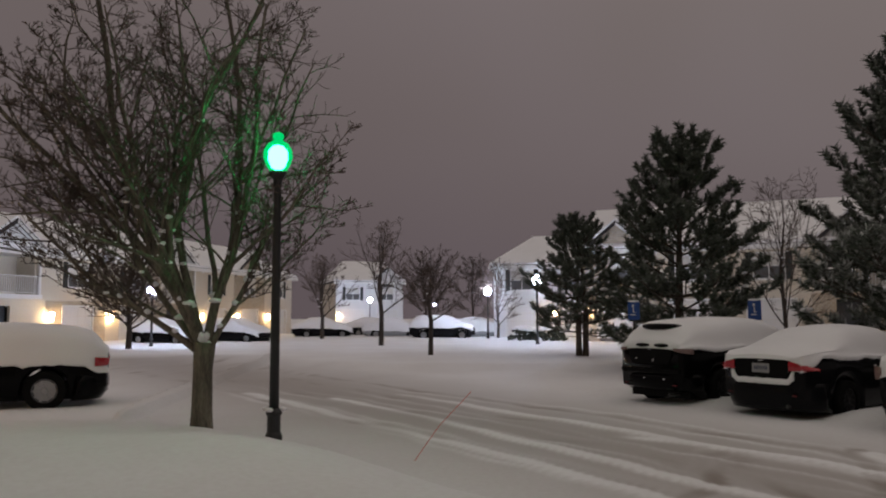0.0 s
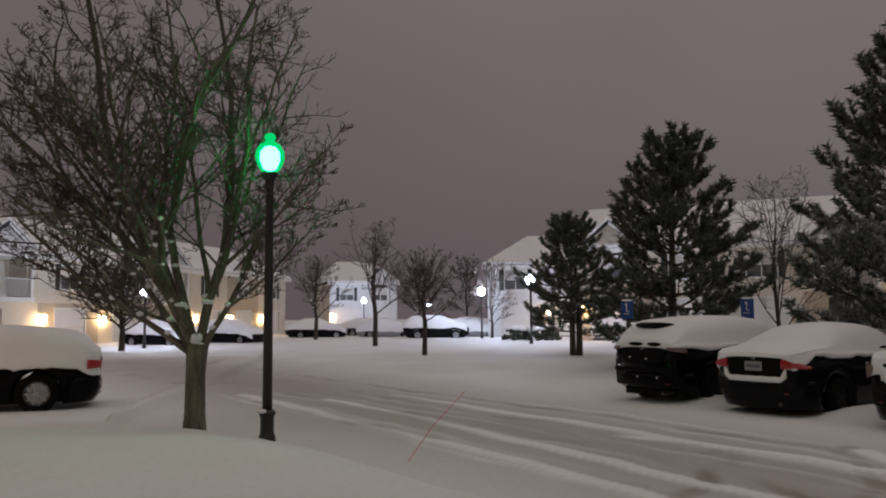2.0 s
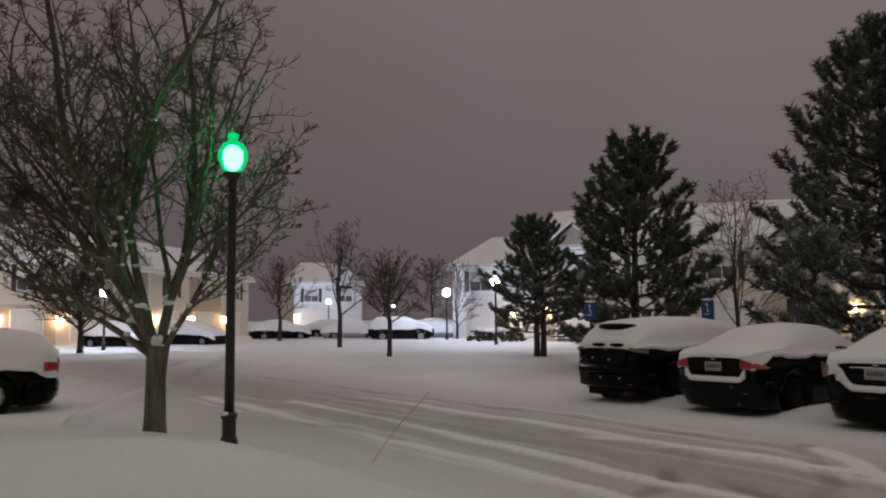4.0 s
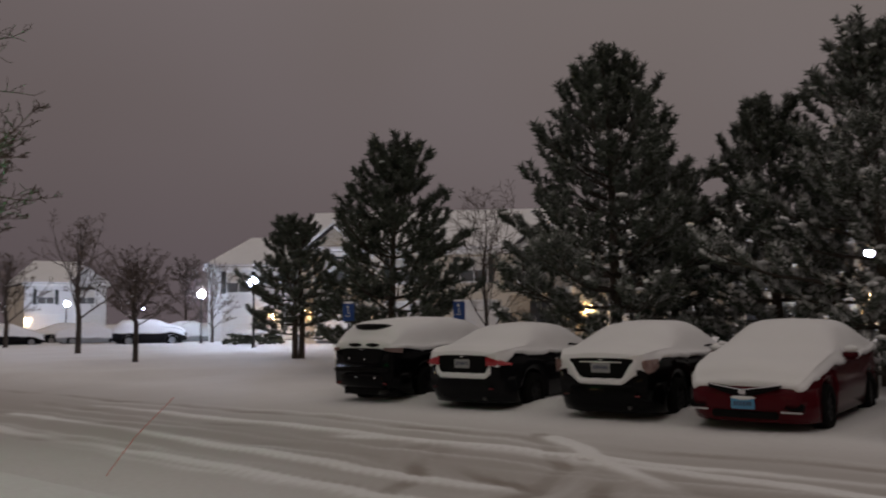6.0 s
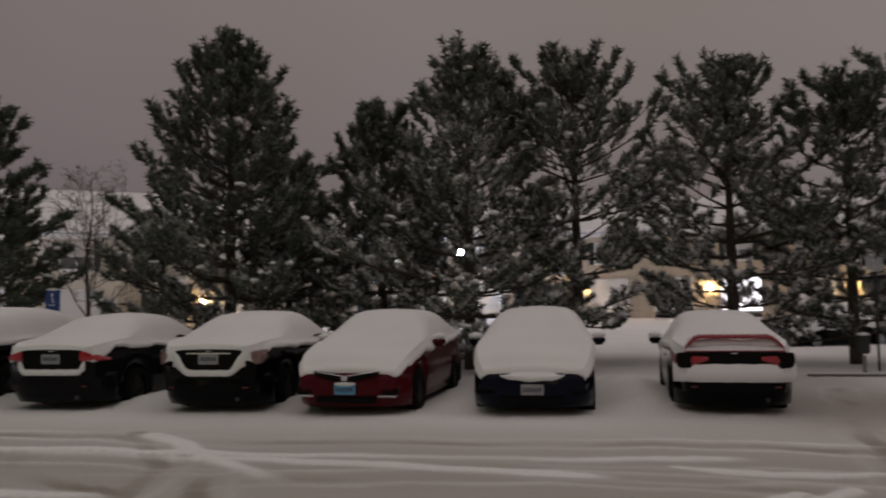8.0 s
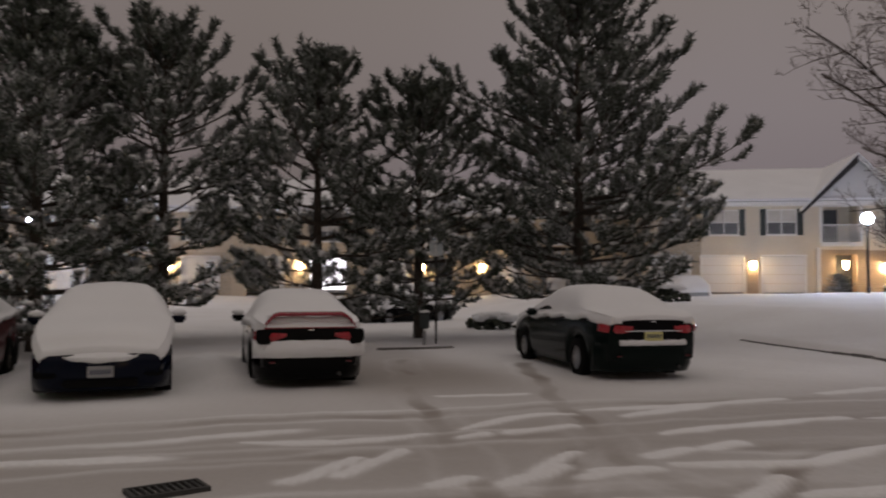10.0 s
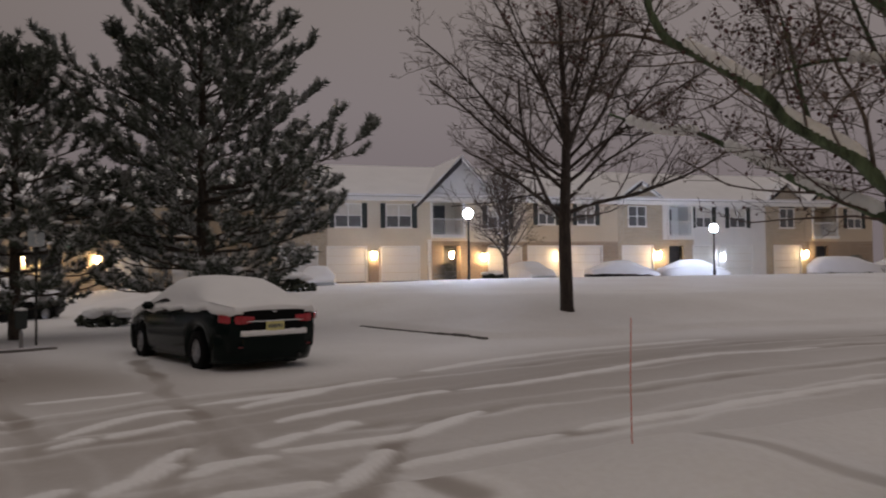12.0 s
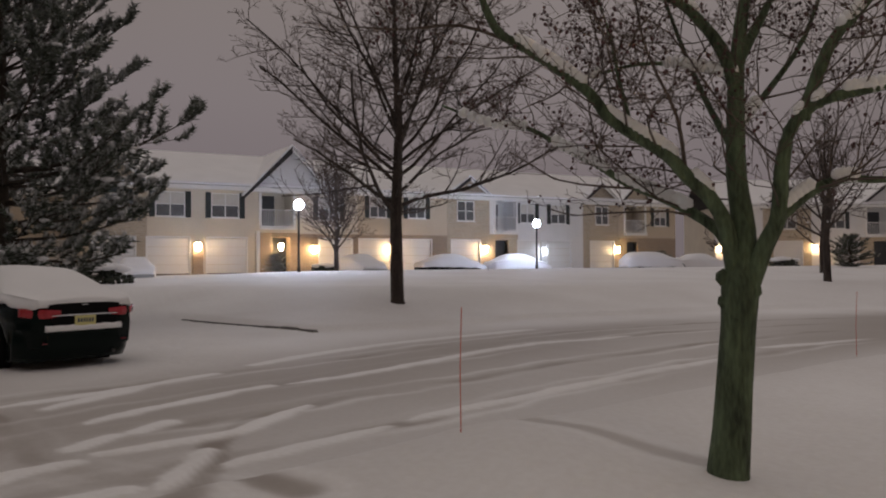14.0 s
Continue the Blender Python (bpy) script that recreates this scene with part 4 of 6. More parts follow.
# cars far off by the houses
G2 = "snowed-in cars by the houses"
FARCARS = [(-16.6, 47.2, 112, "sedan", BLACK), (-13.2, 49.8, 112, "sedan", DARKGREY), (-9.6, 62, 75, "sedan", DARKGREY), (-6.2, 68, 80, "sedan", BLUE), (-4.2, 62.5, 85, "sedan", SILVER), (-0.3, 57, 92, "suv", DARKGREY), (2.4, 60, 88, "sedan", SILVER),
           (48.5, -2.4, 268, "sedan", SILVER), (47.8, -15.4, 262, "sedan", SILVER), (47.8, -26.7, 175, "sedan", SILVER), (48.0, -38.1, 190, "suv", SILVER), (48.0, -21.8, 180, "sedan", DARKGREY), (49, -43.5, 185, "sedan", SILVER), (30, 9.4, 300, "sedan", BLACK)]
for k, (x, y, a, kind, col) in enumerate(FARCARS):
    snowed_car(on_ground(x, y, a, -0.38 if x > 40 else -0.1), kind, col, "parked car buried in thick snow in front of the houses", G2, 0.2, "rear", REDLENS, None, 20 + k, False, False, False, 0.4 if col is SILVER else 0.2)


# ---- bare trees ----
class Tree:
    def __init__(self, seed, twig_r=0.004):
        self.r = random.Random(seed)
        self.limbs, self.twigs, self.snow, self.tips = Geo(), Geo(), Geo(), []
        self.twig_r, self.girth, self.cap = twig_r, 0.014, 0.018

    def jitter(self, d, a):
        return (d + Vector((self.r.gauss(0, a), self.r.gauss(0, a), self.r.gauss(0, a)))).normalized()

    def limb(self, pts, r0, r1, level, kids, snow=0.0):
        """A branch along given points, with branches of its own."""
        n = len(pts)
        radii = [r0 + (r1 - r0) * (i / (n - 1)) ** 0.8 for i in range(n)]
        big = r0 > 0.018
        (self.limbs if big else self.twigs).tube(pts, radii, 8 if r0 > 0.05 else (5 if big else 3))
        if big and snow > 0:
            for i in range(n - 1):
                d = (pts[i + 1] - pts[i])
                if abs(d.normalized().z) < 0.75 and self.r.random() < snow:
                    for t in (0.25, 0.75):
                        p = pts[i].lerp(pts[i + 1], t)
                        rr = radii[i]
                        self.snow.blob((p.x, p.y, p.z + rr * 0.95), (max(0.03, abs(d.x) * .4 + rr * .7), max(0.03, abs(d.y) * .4 + rr * .7), rr * 0.55 + self.cap), 8)
        kids(self, pts, radii, level)

    def grow(self, p, d, length, r0, level, spec):
        n, wander, up, count, ratio, ang = spec[level]
        pts = [p.copy()]
        q, dd = p.copy(), d.normalized()
        for i in range(n):
            dd = self.jitter(dd, wander)
            dd = (dd + Vector((0, 0, up))).normalized()
            q = q + dd * (length / n)
            pts.append(q.copy())
        tip = max(self.twig_r, r0 * 0.35)
        radii = [r0 + (tip - r0) * i / n for i in range(n + 1)]
        big = r0 > 0.018
        (self.limbs if big else self.twigs).tube(pts, radii, 7 if r0 > 0.04 else (5 if big else 3))
        if big and self.r.random() < 0.3:
            c = pts[1]
            self.snow.blob((c.x, c.y, c.z + r0 * 0.8), (r0 * 1.3 + 0.02, r0 * 1.3 + 0.02, r0 * 0.6 + 0.01), 6)
        if level + 1 < len(spec):
            self.sprout(pts, radii, length, level, spec)
        else:
            self.tips.append(pts[-1])
        return pts

    def sprout(self, pts, radii, length, level, spec, count=None, start=0.2):
        n = len(pts) - 1
        _, _, _, cnt, ratio, ang = spec[level]
        cnt = count or cnt
        for k in range(cnt):
            t = start + (1 - start) * (k + self.r.random() * 0.9) / cnt
            t = min(t, 0.995)
            i = min(n - 1, int(t * n))
            f = t * n - i
            p = pts[i].lerp(pts[i + 1], f)
            ax = (pts[i + 1] - pts[i]).normalized()
            side = ax.orthogonal()
            side.rotate(Matrix.Rotation(self.r.uniform(0, 6.283), 3, ax))
            a = radians(self.r.uniform(*ang))
            d = ax * math.cos(a) + side * math.sin(a)
            if d.z < -0.15:
                d.z = -d.z
            ln = length * ratio * (1.15 - 0.65 * t) * self.r.uniform(0.65, 1.25)
            r = max(self.twig_r, min(radii[i] * 0.6, ln * self.girth))
            self.grow(p, d, ln, r, level + 1, spec)

    def finish(self, name, label, category="tree", bark=BARK, fruit=0, m=None, group=""):
        ob = thing(name, m or Matrix(), label, category, group)
        part("trunk", self.limbs, bark, ob, smooth=True)
        if self.twigs.v:
            tagged(part("twig_mass", self.twigs, TWIG, ob, "fine bare twigs"), kind="stuff")
        if self.snow.v:
            tagged(part("caught_snow", self.snow, SNOW, ob, "snow caught in the forks", smooth=True), kind="stuff")
        if fruit:
            g = Geo()
            for p in self.r.sample(self.tips, min(fruit, len(self.tips))):
                s = self.r.uniform(0.007, 0.0135)
                g.blob((p.x, p.y, p.z - s), (s, s, s * 1.2), 5)
            tagged(part("dried_fruit", g, FRUIT, ob, "shrivelled dark fruit"), kind="stuff")
        return ob


def V(*a):
    return Vector(a)


# spec rows: segments, wander, upward pull, side branches, their length, their angles
ASH = [(9, 0.13, 0.03, 10, 0.34, (28, 58)), (5, 0.17, 0.05, 7, 0.44, (30, 62)), (4, 0.20, 0.05, 6, 0.46, (30, 68)), (3, 0.25, 0.04, 0, 0, (0, 0))]


def callery_tree():
    """The tree by the green lamp: a short trunk that parts into many steep limbs."""
    t = Tree(11, 0.0048)
    z0 = H(-3.55, 11.05)
    top = V(0.02, 0.0, 1.18)
    t.limbs.tube([V(0, 0, -0.1), V(0.0, 0, 0.25), V(0.0, 0.0, 0.8), top], [0.165, 0.14, 0.13, 0.15], 12)
    # lean, depth, length, radius of the limbs at the crotch
    limbs = [(-58, 0.2, 4.2, 0.05), (-42, 0.5, 5.0, 0.05), (-31, -0.4, 5.5, 0.06), (-22, -0.7, 6.0, 0.055), (-15, 0.5, 6.0, 0.066), (-6, -0.3, 6.3, 0.07), (8, 0.35, 6.2, 0.07), (20, -0.35, 5.2, 0.06), (36, 0.25, 3.4, 0.046)]
    for k, (lean, fwd, ln, r) in enumerate(limbs):
        d = V(math.sin(radians(lean)) * 0.96, fwd * 0.5, math.cos(radians(lean))).normalized()
        start = top + V(0.06 * math.sin(radians(lean)), 0.04 * fwd, -0.16 + 0.04 * (k % 4))
        pts = t.grow(start, d, ln, r, 0, ASH)
        t.snow.blob((pts[0].x * 1.6, pts[0].y - 0.06, pts[0].z + 0.13), (0.045, 0.05, 0.06), 8)
        for at, turn, swing in ((1, -15, 0.55), (2, 14, -0.6), (3, -17, -0.5)):
            le = radians(lean + turn + t.r.uniform(-5, 5))
            d2 = V(math.sin(le), fwd * 0.3 + swing * 0.6, math.cos(le)).normalized()
            t.grow(pts[at], d2, ln * (0.80 - 0.12 * at), r * (0.66 - 0.06 * at), 0, ASH)
            t.snow.blob((pts[at].x, pts[at].y - 0.02, pts[at].z + 0.05), (0.05, 0.05, 0.04), 7)
    return t.finish("tree", "bare ornamental pear tree with snow in its forks", bark=BARK, m=Matrix.Translation((-3.55, 11.05, z0)))


callery_tree()

CRAB = [(6, 0.10, 0.02, 9, 0.5, (35, 70)), (5, 0.15, 0.02, 6, 0.5, (35, 75)), (4, 0.19, 0.01, 4, 0.5, (35, 75)), (3, 0.22, 0.0, 0, 0, (0, 0))]


def near_tree():
    """The tree at the roadside, its limbs spread low and wide, its bark coloured for green lamplight."""
    t = Tree(23, 0.002)
    t.girth, t.cap = 0.0095, 0.04
    o = V(4.41, -4.03, H(4.41, -4.03))

    def line(*p):
        return [V(*q) for q in p]

    right, away = V(-0.69, -0.72, 0), V(0.72, -0.69, 0)

    def at(u, v, w):
        """u along the picture's right, v up, w away."""
        return right * u + away * w + V(0, 0, v)

    spec = CRAB
    t.limbs.tube([at(-0.05, -0.12, 0), at(-0.045, 0.03, 0), at(-0.02, 0.3, 0), at(0.0, 0.6, 0), at(0.03, 1.0, 0), at(0.045, 1.25, 0), at(0.05, 1.42, 0)], [0.15, 0.135, 0.123, 0.116, 0.112, 0.122, 0.08], 16)
    for q, s in (((-0.05, 1.15, -0.03), 0.052), ((-0.06, 1.31, -0.02), 0.054), ((0.13, 1.22, -0.04), 0.05), ((0.02, 1.02, -0.09), 0.045)):
        t.limbs.blob(at(*q), (s, s, s * 1.15), 12)
    limbs = [
        # the leader and what parts from it
        ([(0.07, 1.34, 0), (0.07, 1.64, 0.02), (0.03, 1.98, 0.04), (0.03, 2.4, 0.06), (0.04, 2.71, 0.08), (0.07, 3.01, 0.1), (0.11, 3.37, 0.15), (0.08, 4.25, 0.2)], 0.088, 0.03, 20),
        ([(0.04, 2.6, 0.07), (-0.06, 2.85, 0.03), (-0.17, 3.01, 0), (-0.32, 3.15, -0.1), (-0.53, 3.22, -0.2), (-0.74, 3.44, -0.3)], 0.055, 0.02, 14),
        ([(0.04, 2.66, 0.05), (-0.34, 2.79, 0.15), (-0.62, 2.83, 0.2), (-0.91, 2.81, 0.3), (-1.13, 2.79, 0.35)], 0.022, 0.008, 12),
        ([(0.06, 2.78, 0.08), (0.18, 3.03, 0.2), (0.29, 3.28, 0.3), (0.41, 3.69, 0.4)], 0.045, 0.015, 12),
        # the long crooked limb that carries snow
        ([(0.02, 1.3, -0.02), (-0.04, 1.64, -0.06), (-0.14, 1.84, -0.1), (-0.28, 1.98, -0.15), (-0.4, 2.12, -0.2), (-0.61, 2.26, -0.28), (-0.76, 2.37, -0.35), (-0.86, 2.51, -0.4), (-1.02, 2.65, -0.45), (-1.27, 2.83, -0.5), (-1.43, 2.93, -0.55), (-1.51, 3.07, -0.58), (-1.55, 3.22, -0.6), (-1.56, 3.56, -0.6), (-1.62, 3.9, -0.6)], 0.06, 0.021, 30),
        # the one below it, away from the road
        ([(0.02, 1.38, 0.04), (-0.09, 1.62, 0.1), (-0.39, 1.83, 0.2), (-0.72, 1.99, 0.3), (-0.93, 2.13, 0.35), (-1.19, 2.28, 0.4), (-1.52, 2.48, 0.5), (-1.83, 2.54, 0.6), (-2.3, 2.75, 0.7)], 0.05, 0.011, 28),
        # the limb on the other side, and its two arms
        ([(0.09, 1.22, -0.02), (0.2, 1.52, -0.05), (0.28, 1.7, -0.08), (0.3, 1.99, -0.1), (0.35, 2.24, -0.15), (0.48, 2.38, -0.2), (0.66, 2.43, -0.25), (0.86, 2.45, -0.3), (1.19, 2.53, -0.3), (1.7, 2.75, -0.3)], 0.068, 0.018, 22),
        ([(0.28, 1.7, -0.08), (0.49, 1.87, 0), (0.69, 1.94, 0.05), (0.92, 1.93, 0.1), (1.29, 2.02, 0.2), (1.9, 2.2, 0.3)], 0.045, 0.012, 16),
        ([(0.42, 2.3, -0.18), (0.58, 2.74, -0.2), (0.76, 2.95, -0.25), (0.94, 3.22, -0.3), (1.1, 3.7, -0.3)], 0.048, 0.018, 16),
        # lesser ones inside the crown
        ([(0.05, 2.1, 0.03), (-0.12, 2.45, 0.25), (-0.3, 2.9, 0.4), (-0.5, 3.5, 0.5)], 0.032, 0.012, 14),
        ([(0.04, 2.3, 0.04), (0.25, 2.6, 0.3), (0.5, 3.0, 0.5), (0.7, 3.6, 0.7)], 0.032, 0.012, 14),
        ([(-1.3, 2.85, -0.52), (-1.7, 3.0, -0.6), (-2.1, 3.0, -0.66), (-2.5, 3.06, -0.69)], 0.016, 0.006, 9),
        ([(-0.61, 2.26, -0.28), (-0.7, 2.62, -0.2), (-0.78, 3.0, -0.15), (-0.95, 3.5, -0.1)], 0.02, 0.008, 12),
        ([(-0.28, 1.98, -0.15), (-0.33, 2.35, -0.3), (-0.5, 2.75, -0.4), (-0.58, 3.2, -0.5)], 0.018, 0.008, 12),
    ]
    for pts, r0, r1, n in limbs:
        p = [at(*q) for q in pts]
        p = [V(*q) for q in polyline([tuple(q) for q in p], 3)]
        length = sum((b - a).length for a, b in zip(p, p[1:]))
        t.limb(p, r0, r1, 0, lambda tr, ps, rad, lv, n=n, ln=length: tr.sprout(ps, rad, min(ln, 2.0), 0, spec, int(n * 0.84), 0.18), 0.7)
    return t.finish("tree", "green-lit crab apple tree with low limbs, dried fruit and caught snow", bark=GREEN_LIT_BARK, fruit=1900, m=Matrix.Translation(o))


near_tree()

MAPLE = [(8, 0.10, 0.035, 11, 0.40, (35, 62)), (5, 0.13, 0.04, 7, 0.45, (30, 60)), (3, 0.15, 0.03, 4, 0.5, (30, 65)), (3, 0.16, 0.02, 0, 0, (0, 0))]


def park_tree(x, y, height, spread, trunk, r, seed, label, twig_r=0.006, limbs=12, fruit=0, spec=MAPLE, lean=(18, 68), group="", bark=DARK_BARK, dz=0.0):
    """A bare lawn tree: a leader with limbs round it."""
    t = Tree(seed, twig_r)
    top = V(0.0, 0.0, height)
    lead = [V(0, 0, -0.12), V(0.01, 0, 0.05), V(0.03, 0.02, trunk), V(-0.02 * height, 0.0, height * 0.5), V(0.01 * height, 0.02, height * 0.75), top]
    t.limbs.tube(lead, [r * 1.3, r * 0.92, r * 0.78, r * 0.55, r * 0.28, twig_r], 9)
    t.sprout(lead[2:], [r * 0.4, r * 0.3, r * 0.2, twig_r], height * 0.36, 0, spec, 16, 0.2)
    for k in range(limbs):
        f = k / (limbs - 1)
        a = 2.4 * k + t.r.uniform(-0.3, 0.3)
        le = radians(lean[1] + (lean[0] - lean[1]) * f)
        d = V(math.cos(a) * math.sin(le), math.sin(a) * math.sin(le), math.cos(le))
        zz = trunk + (height * 0.62 - trunk) * f * t.r.uniform(0.85, 1.1)
        ln = spread * (1.0 - 0.25 * f) * t.r.uniform(0.85, 1.12) / max(0.5, math.sin(le) + 0.15)
        ln = min(ln, (height - zz) * 1.0)
        t.grow(V(0.02, 0.01, zz), d, ln, r * 0.30 * (1 - 0.35 * f), 0, spec)
    return t.finish("tree", label, bark=bark, fruit=fruit, m=Matrix.Translation((x, y, H(x, y) + dz)), group=group)


SMALL = [(5, 0.08, 0.05, 9, 0.42, (30, 60)), (4, 0.12, 0.05, 6, 0.45, (30, 60)), (3, 0.16, 0.03, 0, 0, (0, 0))]
park_tree(20.3, -7.6, 9.6, 5.6, 2.2, 0.2, 31, "bare lawn tree with a dark trunk and a few dead leaves", 0.006, 24, 300, MAPLE, (22, 78))
park_tree(22.0, -25.6, 6.4, 3.4, 1.6, 0.16, 33, "bare tree on the far lawn", 0.009, 13, 0, SMALL, (12, 60))
park_tree(-3.5, 41.8, 6.4, 2.7, 1.6, 0.15, 35, "slim bare tree on the snowy island", 0.011, 9, 0, SMALL, (8, 45))
park_tree(-0.75, 31.6, 4.2, 2.2, 1.3, 0.11, 36, "small bushy bare tree on the snowy island", 0.009, 13, 0, SMALL, (20, 62))
park_tree(42.6, -12.4, 6.2, 2.8, 1.0, 0.16, 37, "dense bare tree before the houses", 0.012, 30, 0, SMALL, (10, 48), dz=-0.05)
park_tree(-8.6, 55, 5.6, 2.6, 1.4, 0.16, 38, "bare tree in front of the houses", 0.014, 11, 0, SMALL, (8, 45))
park_tree(-15.2, 38.0, 4.6, 3.2, 0.9, 0.16, 39, "dense dark bare tree by the houses", 0.012, 30, 0, SMALL, (20, 66))
park_tree(12.0, 28.5, 6.4, 2.4, 0.7, 0.10, 40, "slender bare tree behind the cars", 0.008, 10, 0, SMALL, (8, 38))
park_tree(3.6, 56, 5.2, 2.6, 0.8, 0.12, 41, "bare bush lit by the lamp", 0.014, 12, 0, SMALL, (10, 50))
park_tree(44, -41.5, 4.0, 2.2, 0.8, 0.12, 42, "dark bare tree at the house corner", 0.014, 13, 0, SMALL, (14, 60))
park_tree(29, -33.5, 6.5, 2.8, 1.2, 0.15, 43, "bare tree on the far lawn", 0.010, 11, 0, SMALL, (10, 55))
for k, (x, y, h) in enumerate(((-2.5, 105, 9), (4.0, 112, 10), (9.0, 104, 8.5), (-9, 118, 9))):
    park_tree(x, y, h, 4.5, 1.2, 0.2, 50 + k, "bare tree in the dim distance", 0.03, 11, 0, SMALL, (15, 60), "distant bare trees")


# ---- pines with snow ----
def pine(x, y, top, radius, clear, seed, label, trunks=1, lean=0.0, frost=0.5, sparse=0.0, widest=0.24, blobs=0.12, slim=0.86):
    """An old pine: whorls of boughs, each a fan of shoots that end in upturned brushes of needles."""
    rnd = random.Random(seed)
    z0 = H(x, y)
    height = top - z0 - 0.36
    ts = max(0.36, min(1.28, height / 5.6))
    ob = thing("pine_tree", Matrix.Translation((x, y, z0)), label, "pine tree", "pines along the car park")
    wood, snow = Geo(), Geo()
    for k in range(trunks):
        dx = 0.25 * k
        wood.tube([V(dx, 0, -0.15), V(dx * 1.1 + lean * .1, 0, height * 0.3), V(dx * 0.5 + lean * .4, 0, height * 0.7), V(lean, 0, height * 0.97)], [0.045 + 0.016 * height, 0.03 + 0.0125 * height, 0.0075 * height, 0.015], 9)
    P, D, S = [], [], []

    def brush(q, e, s=1.0):
        P.append(q)
        D.append(e.normalized())
        S.append(s * ts * rnd.uniform(0.85, 1.2))
        if rnd.random() < blobs * (1.25 - q.z / height):
            k2 = rnd.uniform(0.6, 1.3) * ts
            d = D[-1]
            c = q + d * 0.2 * ts + V(0, 0, 0.085 * ts)
            snow.blob((c.x, c.y, c.z), (0.05 * k2 + 0.10 * ts * abs(d.x), 0.05 * k2 + 0.10 * ts * abs(d.y), 0.04 * k2), 6)

    z = clear
    while z < height - 0.55 * ts:
        f = (z - clear) / (height - clear)
        reach = radius * (min(1.0, 0.62 + 0.38 * f / widest) if f < widest else (1.0 - (f - widest) / (1 - widest)) ** slim) + 0.06 * ts
        n = rnd.choice((5, 6, 6, 7)) if f < 0.85 else 5
        a0 = rnd.uniform(0, 6.28)
        for k in range(n):
            if rnd.random() < 0.06 + sparse * (1.0 if f < 0.45 else 0.45):
                continue
            a = a0 + 6.283 * k / n + rnd.uniform(-0.3, 0.3)
            ln = reach * rnd.uniform(0.62, 1.12) * (1 + 0.15 * math.sin(2 * a + seed) + 0.12 * math.sin(3 * a + 2 * seed + 1.1 * z))
            rise = min(0.02 + 0.85 * f ** 1.3 + rnd.uniform(-0.12, 0.16), max(0.05, 0.8 * (height - z) / max(ln, 0.1) - 0.3))
            out, sidev = V(math.cos(a), math.sin(a), 0), V(-math.sin(a), math.cos(a), 0)
            m = max(2, int(round(ln / (0.34 * ts))))
            bend = rnd.uniform(-0.12, 0.12)
            pts = []
            for i in range(m + 1):
                t = i / m
                pts.append(V(lean * z / height, 0, z + rnd.uniform(-0.02, 0.02)) + out * (ln * t * (1 - 0.14 * rise)) + V(0, 0, ln * (rise * t + 0.16 * t ** 3 - 0.12 * t * (1 - f))) + sidev * ln * bend * t * t)
            wood.tube(pts, [0.010 + 0.012 * ln * (1 - i / m) for i in range(m + 1)], 4)
            for i in range(m + 1):
                t = i / m
                if t < 0.28 and ln > 0.9:
                    continue
                d = (pts[min(i + 1, m)] - pts[max(i - 1, 0)]).normalized()
                for sgn in (-1, 1):
                    if rnd.random() < 0.10 + 0.5 * sparse:
                        continue
                    shoot = (0.14 * ts + 0.34 * ln * (1 - t) ** 0.7 * min(1.0, t * 2.0)) * rnd.uniform(0.65, 1.3)
                    dd = (d * 0.8 + sidev * sgn * 0.85 * rnd.uniform(0.3, 1.1) + V(0, 0, rnd.uniform(-0.22, 0.6))).normalized()
                    end = pts[i] + dd * shoot
                    wood.tube([pts[i], end], [0.010 * ts, 0.006 * ts], 3)
                    steps = max(1, int(round(shoot / (0.30 * ts))))
                    for j in range(steps):
                        q = pts[i].lerp(end, (j + 0.55) / steps)
                        s2 = rnd.choice((-1, 1)) * 0.35
                        brush(q, dd * 0.75 + d * 0.15 + sidev * s2 + V(0, 0, rnd.uniform(0.15, 0.75)))
                    brush(end, dd + V(0, 0, rnd.uniform(0.35, 0.95)), 1.05)
            tip = (pts[-1] - pts[-2]).normalized()
            brush(pts[-1], tip + V(0, 0, 0.65), 1.15)
            brush(pts[-1] - tip * 0.12 * ts, tip + sidev * rnd.uniform(-0.6, 0.6) + V(0, 0, 0.4), 1.0)
        z += ts * (0.25 + 0.10 * (1 - f)) * rnd.uniform(0.8, 1.25)
    for k in range(9):
        h2 = 0.30 + 0.13 * (k // 2)
        brush(V(lean + rnd.uniform(-.05, .05), rnd.uniform(-.05, .05), height - h2 * ts), V(rnd.uniform(-.55, .55) * (k > 0), rnd.uniform(-.55, .55) * (k > 0), 1.0), 1.0)
    # needles round each brush; those on top of it carry the dust of snow, whose white also paints the brush's lit top
    P, D, S = np.array([tuple(p) for p in P]), np.array([tuple(d) for d in D]), np.array(S)
    rg = np.random.default_rng(seed)
    K = 40 if height > 3 else 26
    n = len(P)
    u = np.cross(D, np.array([0.3, 0.2, 1.0]))
    u /= np.linalg.norm(u, axis=1)[:, None]
    w = np.cross(D, u)
    s = rg.uniform(-0.05, 1.0, (n, K))
    th = rg.uniform(0, 6.283, (n, K))
    rad = u[:, None] * np.cos(th)[..., None] + w[:, None] * np.sin(th)[..., None]
    fwd = D[:, None] * 0.62 + rad * 0.80
    root = P[:, None] + D[:, None] * (s * 0.27 * S[:, None])[..., None]
    tipp = root + fwd * (0.125 * S[:, None] * rg.uniform(0.8, 1.15, (n, K)))[..., None]
    wid = np.cross(fwd, rg.normal(size=(n, K, 3)))
    wid /= np.linalg.norm(wid, axis=2)[..., None] + 1e-9
    wid *= 0.019 * ts
    tri = np.stack([root - wid, root + wid, tipp], 2).reshape(-1, 3)
